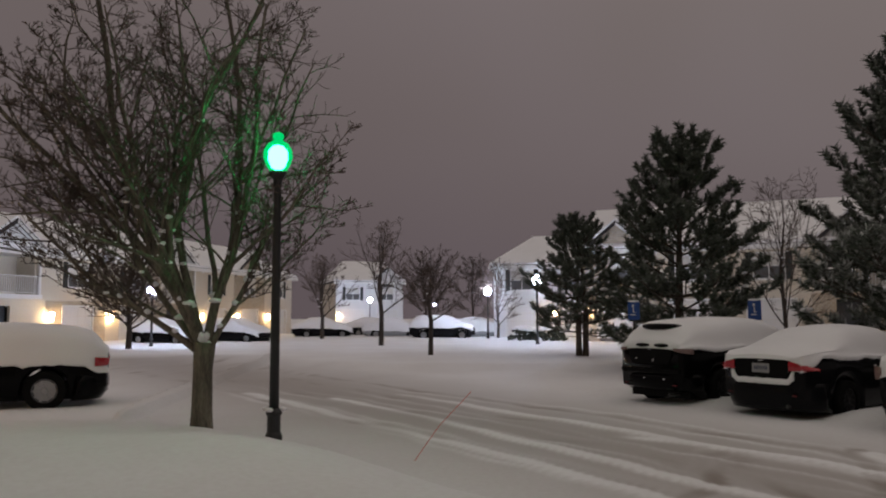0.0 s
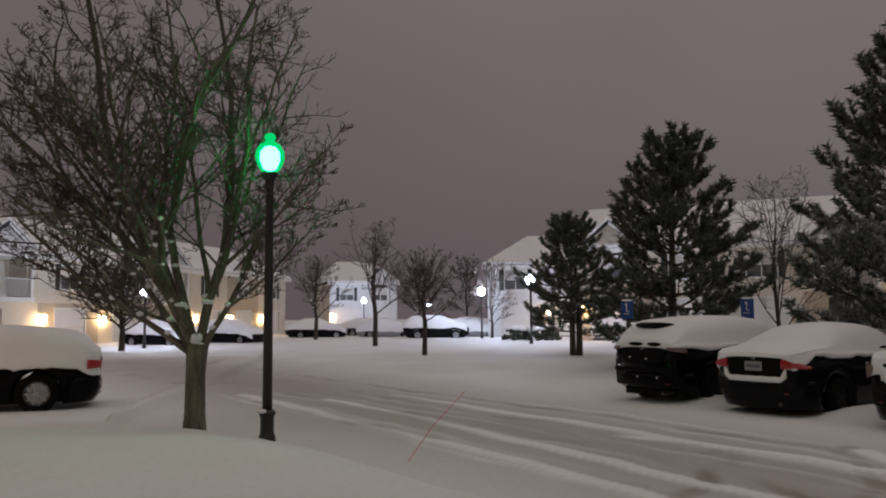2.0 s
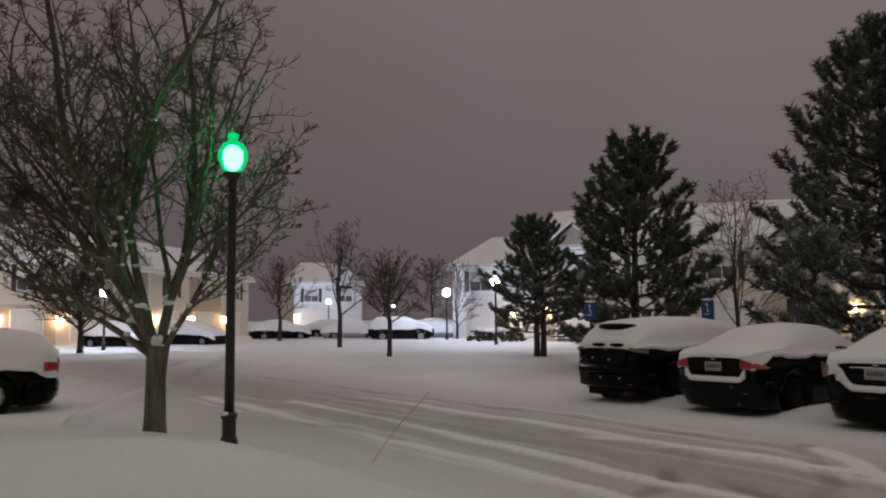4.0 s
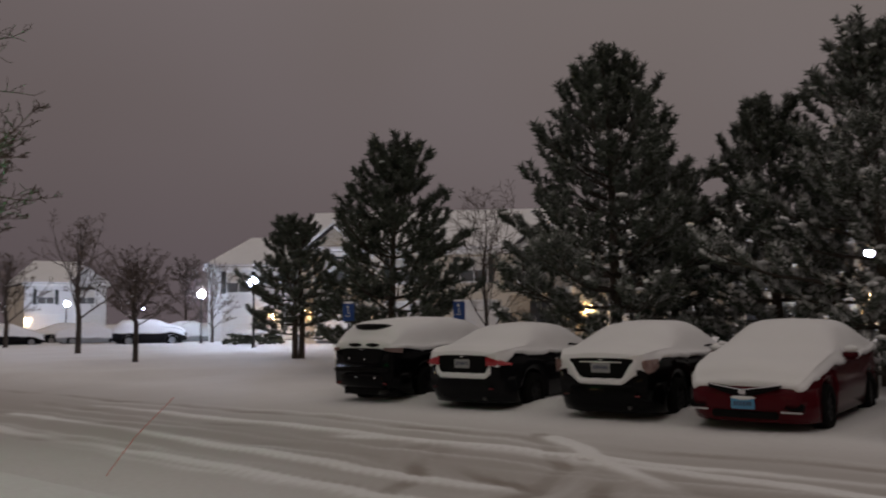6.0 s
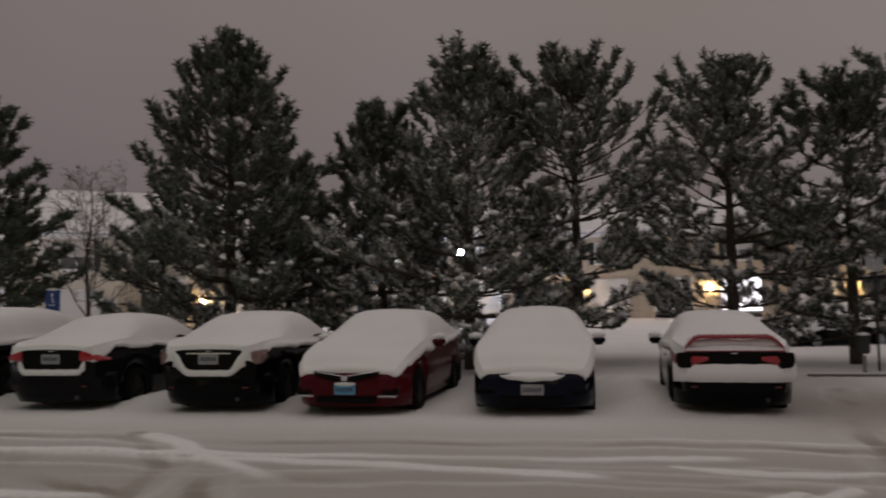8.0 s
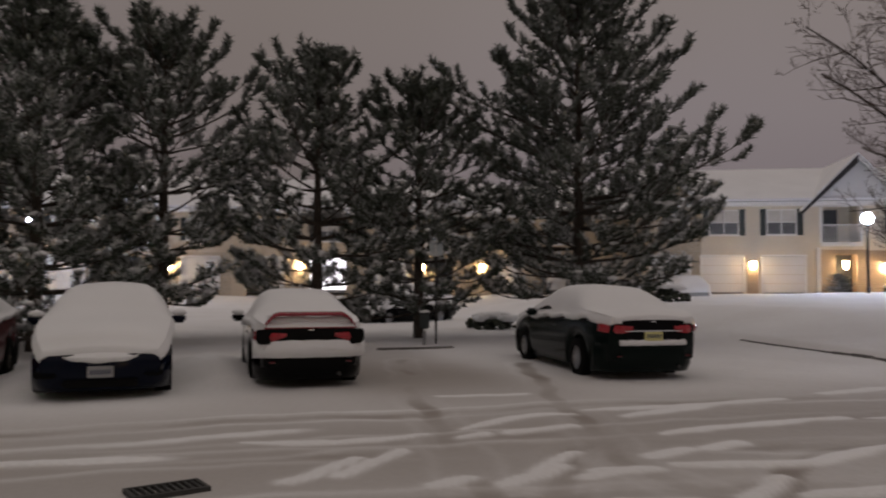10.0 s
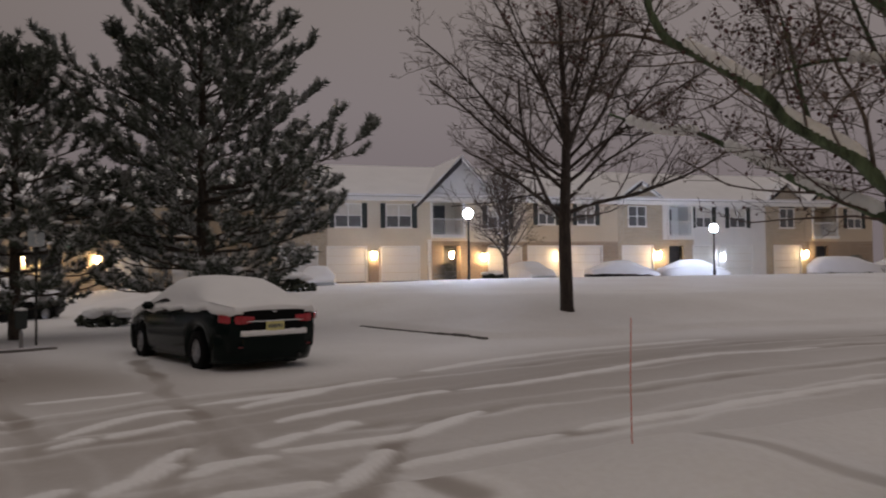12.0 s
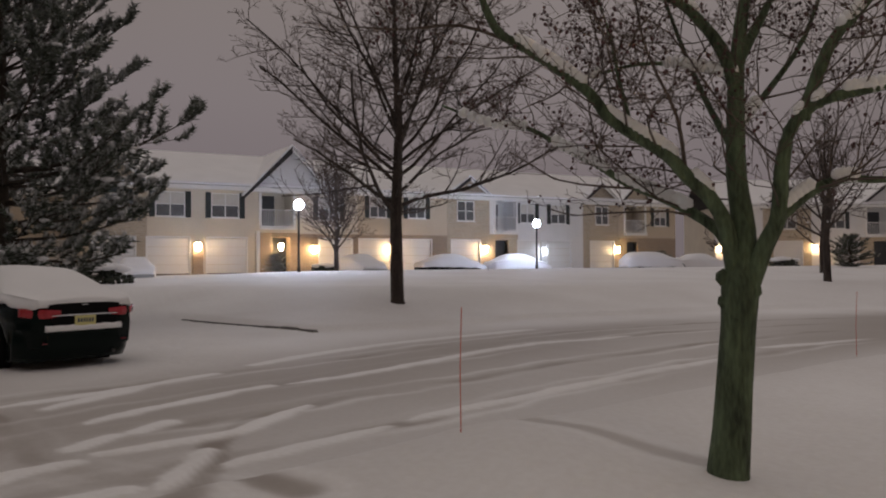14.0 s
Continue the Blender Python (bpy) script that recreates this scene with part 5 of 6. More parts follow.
    shed = np.clip(1.2 - 0.85 * P[:, 2] / height, 0, 1)[:, None] * rg.uniform(0.35, 1.65, (n, 1))
    dust = np.clip(frost * shed * np.clip(0.4 + 0.8 * rad[..., 2], 0, 1) * rg.uniform(0.2, 1.3, (n, K)), 0, 1)
    me = bpy.data.meshes.new("needles")
    me.vertices.add(len(tri))
    me.vertices.foreach_set("co", tri.ravel())
    me.loops.add(len(tri))
    me.loops.foreach_set("vertex_index", np.arange(len(tri)))
    me.polygons.add(len(tri) // 3)
    me.polygons.foreach_set("loop_start", np.arange(0, len(tri), 3))
    me.update()
    me.validate()
    me.attributes.new("dust", "FLOAT", "POINT").data.foreach_set("value", np.repeat(dust.ravel(), 3).astype(np.float32))
    me.materials.append(NEEDLE)
    part("trunk", wood, PINEBARK, ob, "rough dark bark")
    nd = new("crown", me)
    nd.parent = ob
    nd["label"] = "dense dark green needles dusted with snow"
    if snow.v:
        tagged(part("bough_snow", snow, SNOW, ob, "small clumps of snow", smooth=True), kind="stuff")
    return ob


PL = "dark green pine with snow on its boughs, behind parked cars"
TALL = "tall pine with a bare lower trunk and snowy boughs"
pine(4.95, 30.6, 5.95, 2.15, 0.9, 61, "young dark pine with two trunks on the snowy lawn", trunks=2, frost=0.22, blobs=0.05)
pine(6.9, 24.2, 7.6, 2.9, 0.4, 62, PL, frost=0.2, blobs=0.05, lean=0.3)
pine(10.9, 17.6, 8.65, 3.55, 0.3, 63, PL, frost=0.55, widest=0.2, blobs=0.06, slim=0.98)
pine(14.5, 12.8, 8.1, 3.1, 0.3, 64, PL, frost=1.35, sparse=0.10, widest=0.25, slim=0.95, blobs=0.2)
pine(14.2, 15.6, 7.4, 2.1, 0.5, 71, PL, frost=1.1, slim=0.95)
pine(12.9, 17.9, 5.9, 1.5, 0.6, 70, PL, frost=0.9, slim=0.95)
pine(16.9, 11.3, 8.3, 2.6, 0.9, 65, TALL, frost=1.4, sparse=0.24, widest=0.4, slim=0.9, blobs=0.2)
pine(19.4, 8.4, 8.05, 2.9, 1.0, 66, TALL, frost=1.4, sparse=0.22, widest=0.3, slim=1.0, blobs=0.2)
pine(21.0, 6.1, 7.45, 2.7, 0.7, 67, PL, frost=1.0, sparse=0.15, widest=0.35, slim=1.0, blobs=0.16)
pine(22.6, 1.9, 10.9, 4.2, 1.3, 68, "large pine with long upswept boughs under snow", frost=1.0, sparse=0.10, widest=0.22, slim=0.9, blobs=0.16)
pine(48.2, -10.2, 2.4, 0.7, 0.05, 81, "small conical evergreen powdered with snow", frost=1.3)
pine(50.8, -41.2, 2.7, 0.8, 0.05, 82, "small conical evergreen powdered with snow", frost=1.3)
pine(33.5, -41, 3.4, 1.3, 0.05, 83, "round dark evergreen on the far lawn", frost=0.3)


# ---- lamps ----
def street_lamp(x, y, height, label, globe=GLOBE, green=False, base=None):
    z0 = H(x, y) if base is None else base
    ob = thing("street_lamp", Matrix.Translation((x, y, z0)), label, "street lamp", "" if green else "street lamps")
    k = height
    part("base", Geo().lathe([(0.11, -0.1), (0.11, 0.05), (0.1, 0.09), (0.085, 0.12), (0.085, 0.32), (0.1, 0.34), (0.1, 0.37), (0.065, 0.41)], 16), BLACK_METAL, ob)
    part("pole", Geo().lathe([(0.062, 0.38), (0.056, k * 0.5), (0.05, k - 0.72), (0.055, k - 0.70)], 16), BLACK_METAL, ob, smooth=True)
    part("fitter", Geo().lathe([(0.055, k - 0.72), (0.06, k - 0.62), (0.10, k - 0.57), (0.115, k - 0.53), (0.10, k - 0.51)], 16), BLACK_METAL, ob)
    if green:
        part("bulb", Geo().lathe([(0.02, k - 0.5), (0.085, k - 0.46), (0.125, k - 0.36), (0.12, k - 0.25), (0.07, k - 0.19), (0.01, k - 0.17)], 18), GREEN_CORE, ob, "glowing green bulb", smooth=True)
        part("globe", Geo().lathe([(0.095, k - 0.52), (0.15, k - 0.44), (0.185, k - 0.34), (0.18, k - 0.24), (0.13, k - 0.155), (0.07, k - 0.12), (0.055, k - 0.10), (0.075, k - 0.06), (0.06, k - 0.02), (0.01, k)], 24), GREEN_GLASS, ob, "green translucent acorn globe with a finial", smooth=True)
        g = Geo()
        for a, b in ((0.2, 0.34), (1.6, 0.3), (3.0, 0.36), (4.4, 0.32)):
            g.blob((0.11 * math.cos(a), 0.11 * math.sin(a), 0.40), (0.05, 0.05, 0.03), 7)
        tagged(part("base_snow", g, SNOW, ob, "snow stuck to the base", smooth=True), kind="stuff")
    else:
        part("globe", Geo().lathe([(0.1, k - 0.52), (0.19, k - 0.45), (0.235, k - 0.3), (0.21, k - 0.16), (0.12, k - 0.06), (0.02, k - 0.02)], 32), globe, ob, "lit white globe", smooth=True)
    return ob


street_lamp(-2.36, 10.09, 4.0 - H(-2.36, 10.09), "black lamp post with a glowing green acorn globe", green=True)
LB = "black lamp post with a lit white globe"
street_lamp(-15.33, 41.3, 3.41 - H(-15.33, 41.3), LB)
street_lamp(2.81, 54.5, 3.73 - H(2.81, 54.5), LB)
street_lamp(4.83, 43.0, 3.92 - H(4.83, 43.0), LB)
street_lamp(-8.15, 86, 3.92 - H(-8.15, 86), LB)
street_lamp(-1.6, 125, 4.1 - H(-1.6, 125), LB)
street_lamp(39.3, -9.5, 3.75, LB, base=0.95)
street_lamp(45.5, -26.78, 3.35, LB, base=0.95)
street_lamp(37.3, 33.4, 4.5, LB)


# ---- houses ----
def wall_with_holes(u0, u1, v0, v1, holes, thick=0.18, y=0.0):
    """A wall panel in x and z with openings cut through it."""
    g = Geo()
    holes = [q for q in holes if q[1] > u0 and q[0] < u1]
    us = sorted({u0, u1, *[min(max(h[i], u0), u1) for h in holes for i in (0, 1)]})
    vs = sorted({v0, v1, *[min(max(h[i], v0), v1) for h in holes for i in (2, 3)]})
    nu, nv = len(us), len(vs)

    def solid(i, j):
        if not (0 <= i < nu - 1 and 0 <= j < nv - 1):
            return False
        cu, cv = (us[i] + us[i + 1]) / 2, (vs[j] + vs[j + 1]) / 2
        return not any(q[0] < cu < q[1] and q[2] < cv < q[3] for q in holes)

    def vid(i, j, k):
        return (i * nv + j) * 2 + k

    g.v = [(a, y + k * thick, c) for a in us for c in vs for k in (0, 1)]
    for i in range(nu - 1):
        for j in range(nv - 1):
            if not solid(i, j):
                continue
            g.f.append((vid(i, j, 0), vid(i + 1, j, 0), vid(i + 1, j + 1, 0), vid(i, j + 1, 0)))
            g.f.append((vid(i, j, 1), vid(i, j + 1, 1), vid(i + 1, j + 1, 1), vid(i + 1, j, 1)))
            for di, dj, a, b in ((-1, 0, (0, 1), (0, 0)), (1, 0, (1, 0), (1, 1)), (0, -1, (0, 0), (1, 0)), (0, 1, (1, 1), (0, 1))):
                if not solid(i + di, j + dj):
                    p, q = (i + a[0], j + a[1]), (i + b[0], j + b[1])
                    g.f.append((vid(*p, 0), vid(*p, 1), vid(*q, 1), vid(*q, 0)))
    used = sorted({k for f in g.f for k in f})
    new_id = {k: n for n, k in enumerate(used)}
    g.v = [g.v[k] for k in used]
    g.f = [tuple(new_id[k] for k in f) for f in g.f]
    return g


SHARED = {}


def window(house, u, v, w, h, shutters=True, blind=True, arch=False):
    win = new("window")
    win.parent = house
    win.matrix_basis = Matrix.Translation((u, 0, v))
    g = Geo()
    t = 0.06
    for q in ((-w / 2, 0, -w / 2 + t, h), (w / 2 - t, 0, w / 2, h), (-w / 2 + t, 0, w / 2 - t, t), (-w / 2 + t, h - t, w / 2 - t, h), (-t / 2, t, t / 2, h - t)):
        g.box(q[0], -0.03, q[1], q[2], 0.06, q[3])
    g.box(-w / 2 + t, -0.01, h * 0.5 - 0.025, -t / 2, 0.05, h * 0.5 + 0.025)
    g.box(t / 2, -0.01, h * 0.5 - 0.025, w / 2 - t, 0.05, h * 0.5 + 0.025)
    part("window_frame", g, TRIM, win)
    for a, b in ((-w / 2 + t, -t / 2), (t / 2, w / 2 - t)):
        part("pane", Geo().box(a, 0.04, t, b, 0.06, h * 0.5), PANE, win, "dark glass pane")
        part("pane", Geo().box(a, 0.04, h * 0.5, b, 0.06, h - t), BLIND if blind else PANE, win, "pane with a pale blind" if blind else "dark glass pane")
    part("sill", Geo().box(-w / 2 - 0.05, -0.08, -0.06, w / 2 + 0.05, 0.0, 0.0), TRIM, win)
    if arch:
        pts = [(-w / 2 * math.cos(math.pi * k / 10), h + 0.05 + 0.36 * math.sin(math.pi * k / 10)) for k in range(11)]
        part("arch_panel", Geo().prism(pts, -0.035, 0.0), SHUTTER, win, "dark arched head")
    if shutters:
        for sgn in (-1, 1):
            g = Geo()
            c = sgn * (w / 2 + 0.19)
            g.box(c - 0.17, -0.05, -0.03, c + 0.17, -0.004, h + 0.03)
            for k in range(2):
                g.box(c - 0.12, -0.06, 0.06 + k * h * 0.5, c + 0.12, -0.05, h * 0.46 + k * h * 0.5)
            part("shutter", g, SHUTTER, win)
    return (u - w / 2, u + w / 2, v, v + h)


def garage(house, u, w=2.5, h=2.2, material=None):
    door = new("garage_door")
    door.parent = house
    door.matrix_basis = Matrix.Translation((u, 0, 0))
    for k in range(4):
        g = Geo().box(-w / 2, 0.08, k * h / 4 + 0.008, w / 2, 0.13, (k + 1) * h / 4 - 0.008)
        for c in range(4):
            x = -w / 2 + w * (c + 0.5) / 4
            g.box(x - w * 0.095, 0.066, k * h / 4 + 0.11, x + w * 0.095, 0.08, (k + 1) * h / 4 - 0.11)
        part("panel", g, material or DOORWHITE, door)
    g = Geo().box(-w / 2 - 0.1, -0.03, 0, -w / 2, 0.1, h + 0.1).box(w / 2, -0.03, 0, w / 2 + 0.1, 0.1, h + 0.1).box(-w / 2, -0.03, h, w / 2, 0.1, h + 0.1)
    part("door_frame", g, TRIM, door)
    return (u - w / 2, u + w / 2, -1, h)


def sconce(house, u, v, material=None, w=0.24):
    s = new("wall_lantern")
    s.parent = house
    s.matrix_basis = Matrix.Translation((u, 0, v))
    part("back_plate", Geo().box(-0.06, -0.03, -0.1, 0.06, -0.004, 0.16, 0.01), BLACK_METAL, s)
    part("lantern_glass", Geo().lathe([(0.05, -0.34), (w * 0.40, -0.26), (w * 0.52, 0.08), (w * 0.42, 0.14)], 10, 0, -0.22), material or LANTERN, s, "glowing lantern glass", smooth=True)
    part("lantern_cap", Geo().lathe([(w * 0.56, 0.145), (w * 0.3, 0.2), (0.02, 0.25)], 10, 0, -0.22).box(-0.015, -0.2, 0.15, 0.015, -0.02, 0.18), BLACK_METAL, s)


def balcony(house, u0, u1, v0, v1, back=TAN):
    b = new("balcony")
    b.parent = house
    b.matrix_basis = Matrix()
    part("back_wall", wall_with_holes(u0, u1, v0, v1, [], 0.1, 1.5), back, b)
    part("side_wall", Geo().box(u0, 0.18, v0, u0 + 0.08, 1.5, v1), back, b)
    part("side_wall", Geo().box(u1 - 0.08, 0.18, v0, u1, 1.5, v1), back, b)
    part("balcony_floor", Geo().box(u0 - 0.1, -0.25, v0 - 0.25, u1 + 0.1, 1.5, v0), TRIM, b)
    part("soffit", Geo().box(u0, 0.18, v1, u1, 1.5, v1 + 0.1), TRIM, b)
    part("balcony_door", Geo().box(u0 + 0.25, 1.44, v0, u0 + 0.25 + (u1 - u0) * 0.5, 1.495, v0 + 2.05), DARKDOOR, b, "dark glazed door")
    part("hand_rail", Geo().box(u0, -0.06, v0 + 1.0, u1, 0.0, v0 + 1.06).box(u0, -0.05, v0 + 0.08, u1, -0.01, v0 + 0.12), TRIM, b)
    n = max(4, int((u1 - u0) / 0.15))
    key = "baluster"
    for k in range(n + 1):
        m = Matrix.Translation((u0 + 0.03 + (u1 - u0 - 0.06) * k / n, -0.03, v0))
        if key not in SHARED:
            SHARED[key] = part("baluster", Geo().box(-0.018, -0.018, 0.1, 0.018, 0.018, 1.0), TRIM, b, at=m)
        else:
            share("baluster", SHARED[key], b, m)
    for u in (u0 - 0.06, u1 + 0.06):
        part("post", Geo().box(u - 0.08, -0.1, v0, u + 0.08, 0.0, v1), TRIM, b)
    return (u0, u1, v0, v1)


def gable(house, u0, u1, v, rise, deep, wall, over=0.3, proud=0.0, snow=0.14):
    """A roof gable that faces the road over u0..u1."""
    c = (u0 + u1) / 2
    part("gable_wall", Geo().prism([(u0, v), (u1, v), (c, v + rise)], -proud - 0.02, 0.14), wall, house)
    k = rise / ((u1 - u0) / 2)
    for s in (-1, 1):
        e = (u0 if s < 0 else u1) + s * over
        ze = v - k * over
        # left rake dark, deeper at the peak of tall gables; right rake white
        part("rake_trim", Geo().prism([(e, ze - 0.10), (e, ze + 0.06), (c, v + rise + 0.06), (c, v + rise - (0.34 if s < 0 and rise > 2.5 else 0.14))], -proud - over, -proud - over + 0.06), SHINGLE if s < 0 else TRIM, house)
        part("gable_roof", Geo().prism([(e, ze + 0.061), (e, ze + 0.12), (c, v + rise + 0.12), (c, v + rise + 0.061)], -proud - over, deep), SHINGLE, house)
        part("gable_snow", Geo().prism([(e - s * 0.05, ze + 0.125), (e - s * 0.02, ze + 0.12 + snow), (c, v + rise + 0.12 + snow), (c, v + rise + 0.125)], -proud - over + 0.05, deep), SNOW, house, smooth=False)


def house_row(m, length, deep, eave, ridge, label, hip=0.0, wall_end=CREAM):
    """A terrace: an Empty with its back and end walls and its snowy main roof; the front is added bay by bay."""
    ob = thing("apartment_house", m, label, "house", "apartment houses")
    part("end_wall", Geo().box(0, 0.19, -0.6, 0.2, deep, eave), wall_end, ob)
    part("end_wall", Geo().box(length - 0.2, 0.19, -0.6, length, deep, eave), wall_end, ob)
    part("back_wall", Geo().box(0.2, deep - 0.2, -0.6, length - 0.2, deep, eave), wall_end, ob)
    part("inner_floor", Geo().box(0.2, 0.2, -0.2, length - 0.2, deep - 0.2, 0.0), CONCRETE, ob)
    part("inner_floor", Geo().box(0.2, 1.62, 2.5, length - 0.2, deep - 0.2, 2.7), CONCRETE, ob)
    y0, y1, c = -0.45, deep + 0.45, deep / 2

    def shell(z, th, inset, a, b):
        g = Geo()
        r0, r1 = a + hip, b - hip
        low = [(a, y0 + inset, eave + z), (b, y0 + inset, eave + z), (b, y1 - inset, eave + z), (a, y1 - inset, eave + z)]
        top = [(r0, c, ridge + z), (r1, c, ridge + z)]
        v = low + top + [(p[0], p[1], p[2] + th) for p in low + top]
        f = [(6, 7, 11, 10), (8, 9, 10, 11), (9, 6, 10), (7, 8, 11), (0, 4, 5, 1), (2, 5, 4, 3), (3, 4, 0), (1, 5, 2), (0, 1, 7, 6), (1, 2, 8, 7), (2, 3, 9, 8), (3, 0, 6, 9)]
        return g.add(v, f)

    part("roof", shell(0.0, 0.1, 0, -0.3, length + 0.3), SHINGLE, ob, "dark shingle roof")
    part("roof_snow", shell(0.105, 0.17, 0.06, -0.25, length + 0.25), SNOW, ob, "even blanket of roof snow")
    part("eave_board", Geo().box(-0.3, y0 - 0.03, eave - 0.16, length + 0.3, y0 + 0.02, eave + 0.09), TRIM, ob)
    part("soffit", Geo().box(-0.3, y0 + 0.02, eave - 0.16, length + 0.3, -0.0, eave - 0.12), TRIM, ob)
    return ob


def frame_of(p, d, base):
    """The pose of a front that starts at p and runs along d, to the right as one faces it."""
    d = Vector((*d, 0)).normalized()
    y = Vector((-d.y, d.x, 0))
    m = Matrix((d, y, Vector((0, 0, 1)))).transposed().to_4x4()
    m.translation = (*p, base)
    return m


def front(house, u0, u1, eave, upper, lower, holes, split=2.55):
    """The front wall of one bay: two materials, one over the other."""
    part("wall", wall_with_holes(u0, u1, -0.6, split, holes), lower, house)
    part("wall", wall_with_holes(u0, u1, split, eave, holes), upper, house)


# the terrace beyond the lawn
E1 = 5.4
A = house_row(frame_of((51.0, 0.0), (0.10, -1), 0.93), 47.0, 11.0, E1, 8.0, "cream and stone apartment terrace with garages and lit lanterns", wall_end=TAN)
h = [garage(A, 1.3, 2.3), window(A, 1.6, 3.3, 1.7, 1.5, False, False, True)]
front(A, 0.0, 3.15, E1, STONE, STONE, h)
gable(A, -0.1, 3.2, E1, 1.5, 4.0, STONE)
h = [garage(A, 4.4, 2.45), garage(A, 7.95, 2.45), window(A, 4.5, 3.5, 1.75, 1.55), window(A, 7.85, 3.5, 1.75, 1.55)]
front(A, 3.15, 9.75, E1, CREAM, CREAM, h)
part("lantern_pier", Geo().box(5.82, -0.12, -0.5, 6.45, 0.0, 1.9), BRICK, A)
sconce(A, 6.13, 1.75, w=0.34)
h = [balcony(A, 10.15, 12.3, 3.05, 5.3, CREAM), (10.9, 12.1, -1, 2.3)]
front(A, 9.75, 12.7, E1, CREAM, BRICK, h, 2.6)
part("entry_door", Geo().box(10.9, 0.9, -0.4, 12.1, 0.98, 2.3), DARKDOOR, A)
part("entry_side", Geo().box(10.8, 0.18, -0.4, 10.9, 0.9, 2.4).box(12.1, 0.18, -0.4, 12.2, 0.9, 2.4).box(10.8, 0.18, 2.3, 12.2, 0.9, 2.4), BRICK, A)
part("porch_post", Geo().box(9.78, -0.3, -0.5, 9.98, -0.08, 2.7), TRIM, A)
sconce(A, 11.4, 1.75, w=0.3)
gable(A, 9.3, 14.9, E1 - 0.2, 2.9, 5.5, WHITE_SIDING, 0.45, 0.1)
h = [garage(A, 15.3, 2.3), window(A, 14.8, 3.5, 1.5, 1.5)]
front(A, 12.7, 16.9, E1, CREAM, BRICK, h)
sconce(A, 13.7, 1.6, w=0.34)
h = [garage(A, 18.2, 2.3), garage(A, 21.4, 2.5), window(A, 18.45, 3.75, 1.3, 1.55), window(A, 21.5, 3.75, 1.4, 1.55)]
front(A, 16.9, 24.0, E1, TAN, BRICK, h)
sconce(A, 19.5, 1.65, w=0.34)
h = [garage(A, 25.6, 2.4), window(A, 25.6, 3.65, 1.5, 1.5, False, False, True)]
front(A, 24.0, 27.7, E1, STONE, STONE, h)
gable(A, 23.9, 27.9, E1, 1.4, 4.0, STONE)
sconce(A, 27.2, 1.65, w=0.34)
h = [balcony(A, 28.2, 30.1, 3.0, 5.2, WHITE_SIDING), (28.2, 29.4, -1, 2.25)]
front(A, 27.7, 30.3, E1, WHITE_SIDING, STONE, h, 2.7)
part("arched_door", Geo().box(28.2, 0.5, -0.5, 29.4, 0.6, 2.25), DARKDOOR, A)
h = [garage(A, 31.4, 2.2), garage(A, 34.3, 2.2), window(A, 31.2, 3.6, 1.4, 1.5), window(A, 34.2, 3.6, 1.5, 1.5)]
front(A, 30.3, 36.7, E1, WHITE_SIDING, WHITE_SIDING, h)
sconce(A, 32.7, 1.5, COOL_LAMP, 0.2)
h = [garage(A, 38.7, 2.4), window(A, 38.7, 3.6, 1.4, 1.5, False, False, True)]
front(A, 36.7, 40.5, E1, STONE, STONE, h)
gable(A, 36.6, 40.6, E1, 1.5, 4.0, STONE)
sconce(A, 40.25, 1.65, w=0.26)
h = [balcony(A, 41.2, 43.4, 3.0, 5.2, TAN), (41.4, 42.6, -1, 2.2), window(A, 45.2, 3.6, 1.4, 1.5)]
front(A, 40.5, 47.0, E1, TAN, BRICK, h)
part("entry_door", Geo().box(41.4, 0.4, -0.5, 42.6, 0.5, 2.2), DARKDOOR, A)
gable(A, 40.6, 44.4, E1, 1.7, 5.0, TAN)


def plain_row(p, d, base, bays, eave, ridge, label, width=4.1, upper=CREAM, lower=STONE, gables=(), lamps=(), balconies=(), hip=0.0, deep=11.0, shut=True, single=()):
    """A terrace of like bays: a garage below and a window, or a balcony, above."""
    hs = house_row(frame_of(p, d, base), bays * width, deep, eave, ridge, label, hip)
    for k in range(bays):
        u = k * width
        # bays in single get glowing door panels in place of lamplight
        lit = GLOWING_DOOR if k in single else None
        up, low = (lower, lower) if k in gables else (upper, lower if k % 2 else upper)
        holes = [garage(hs, u + width * 0.52, 2.45, 2.2, lit)] if k not in balconies else [(u + 1.2, u + 2.5, -1, 2.2)]
        if k in balconies:
            holes.append(balcony(hs, u + 0.6, u + width - 0.6, 2.85, eave - 0.15, upper))
            part("entry_door", Geo().box(u + 1.2, 0.35, -0.4, u + 2.5, 0.45, 2.2), DARKDOOR, hs)
        else:
            holes.append(window(hs, u + width * 0.5, 3.35, 1.7, 1.5, shut and k not in gables, True, k in gables))
        front(hs, u, u + width, eave, up, low, holes)
        if k in gables or k in balconies:
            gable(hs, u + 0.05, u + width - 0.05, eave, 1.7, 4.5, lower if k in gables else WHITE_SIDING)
        if k in lamps:
            sconce(hs, u + 0.3, 1.7, w=0.24)
    return hs


plain_row((-27.5, 31.5), (0.29, 0.957), 0.15, 9, 5.2, 7.9, "pale apartment terrace with balconies along the far road", 5.0, CREAM, STONE, (1, 7), (3, 4, 6, 7, 8), (2, 5), 2.0)
plain_row((-12.6, 91.5), (0.95, 0.3), 0.4, 2, 5.4, 8.0, "distant white house lit by a street lamp", 4.0, WHITE_SIDING, WHITE_SIDING, (1,), (0,), (), 2.0)
plain_row((3.5, 58.8), (0.85, -0.2), 0.3, 3, 5.1, 7.6, "white end house under a snowy hipped roof", 4.2, WHITE_SIDING, WHITE_SIDING, (), (1,), (), 2.6)
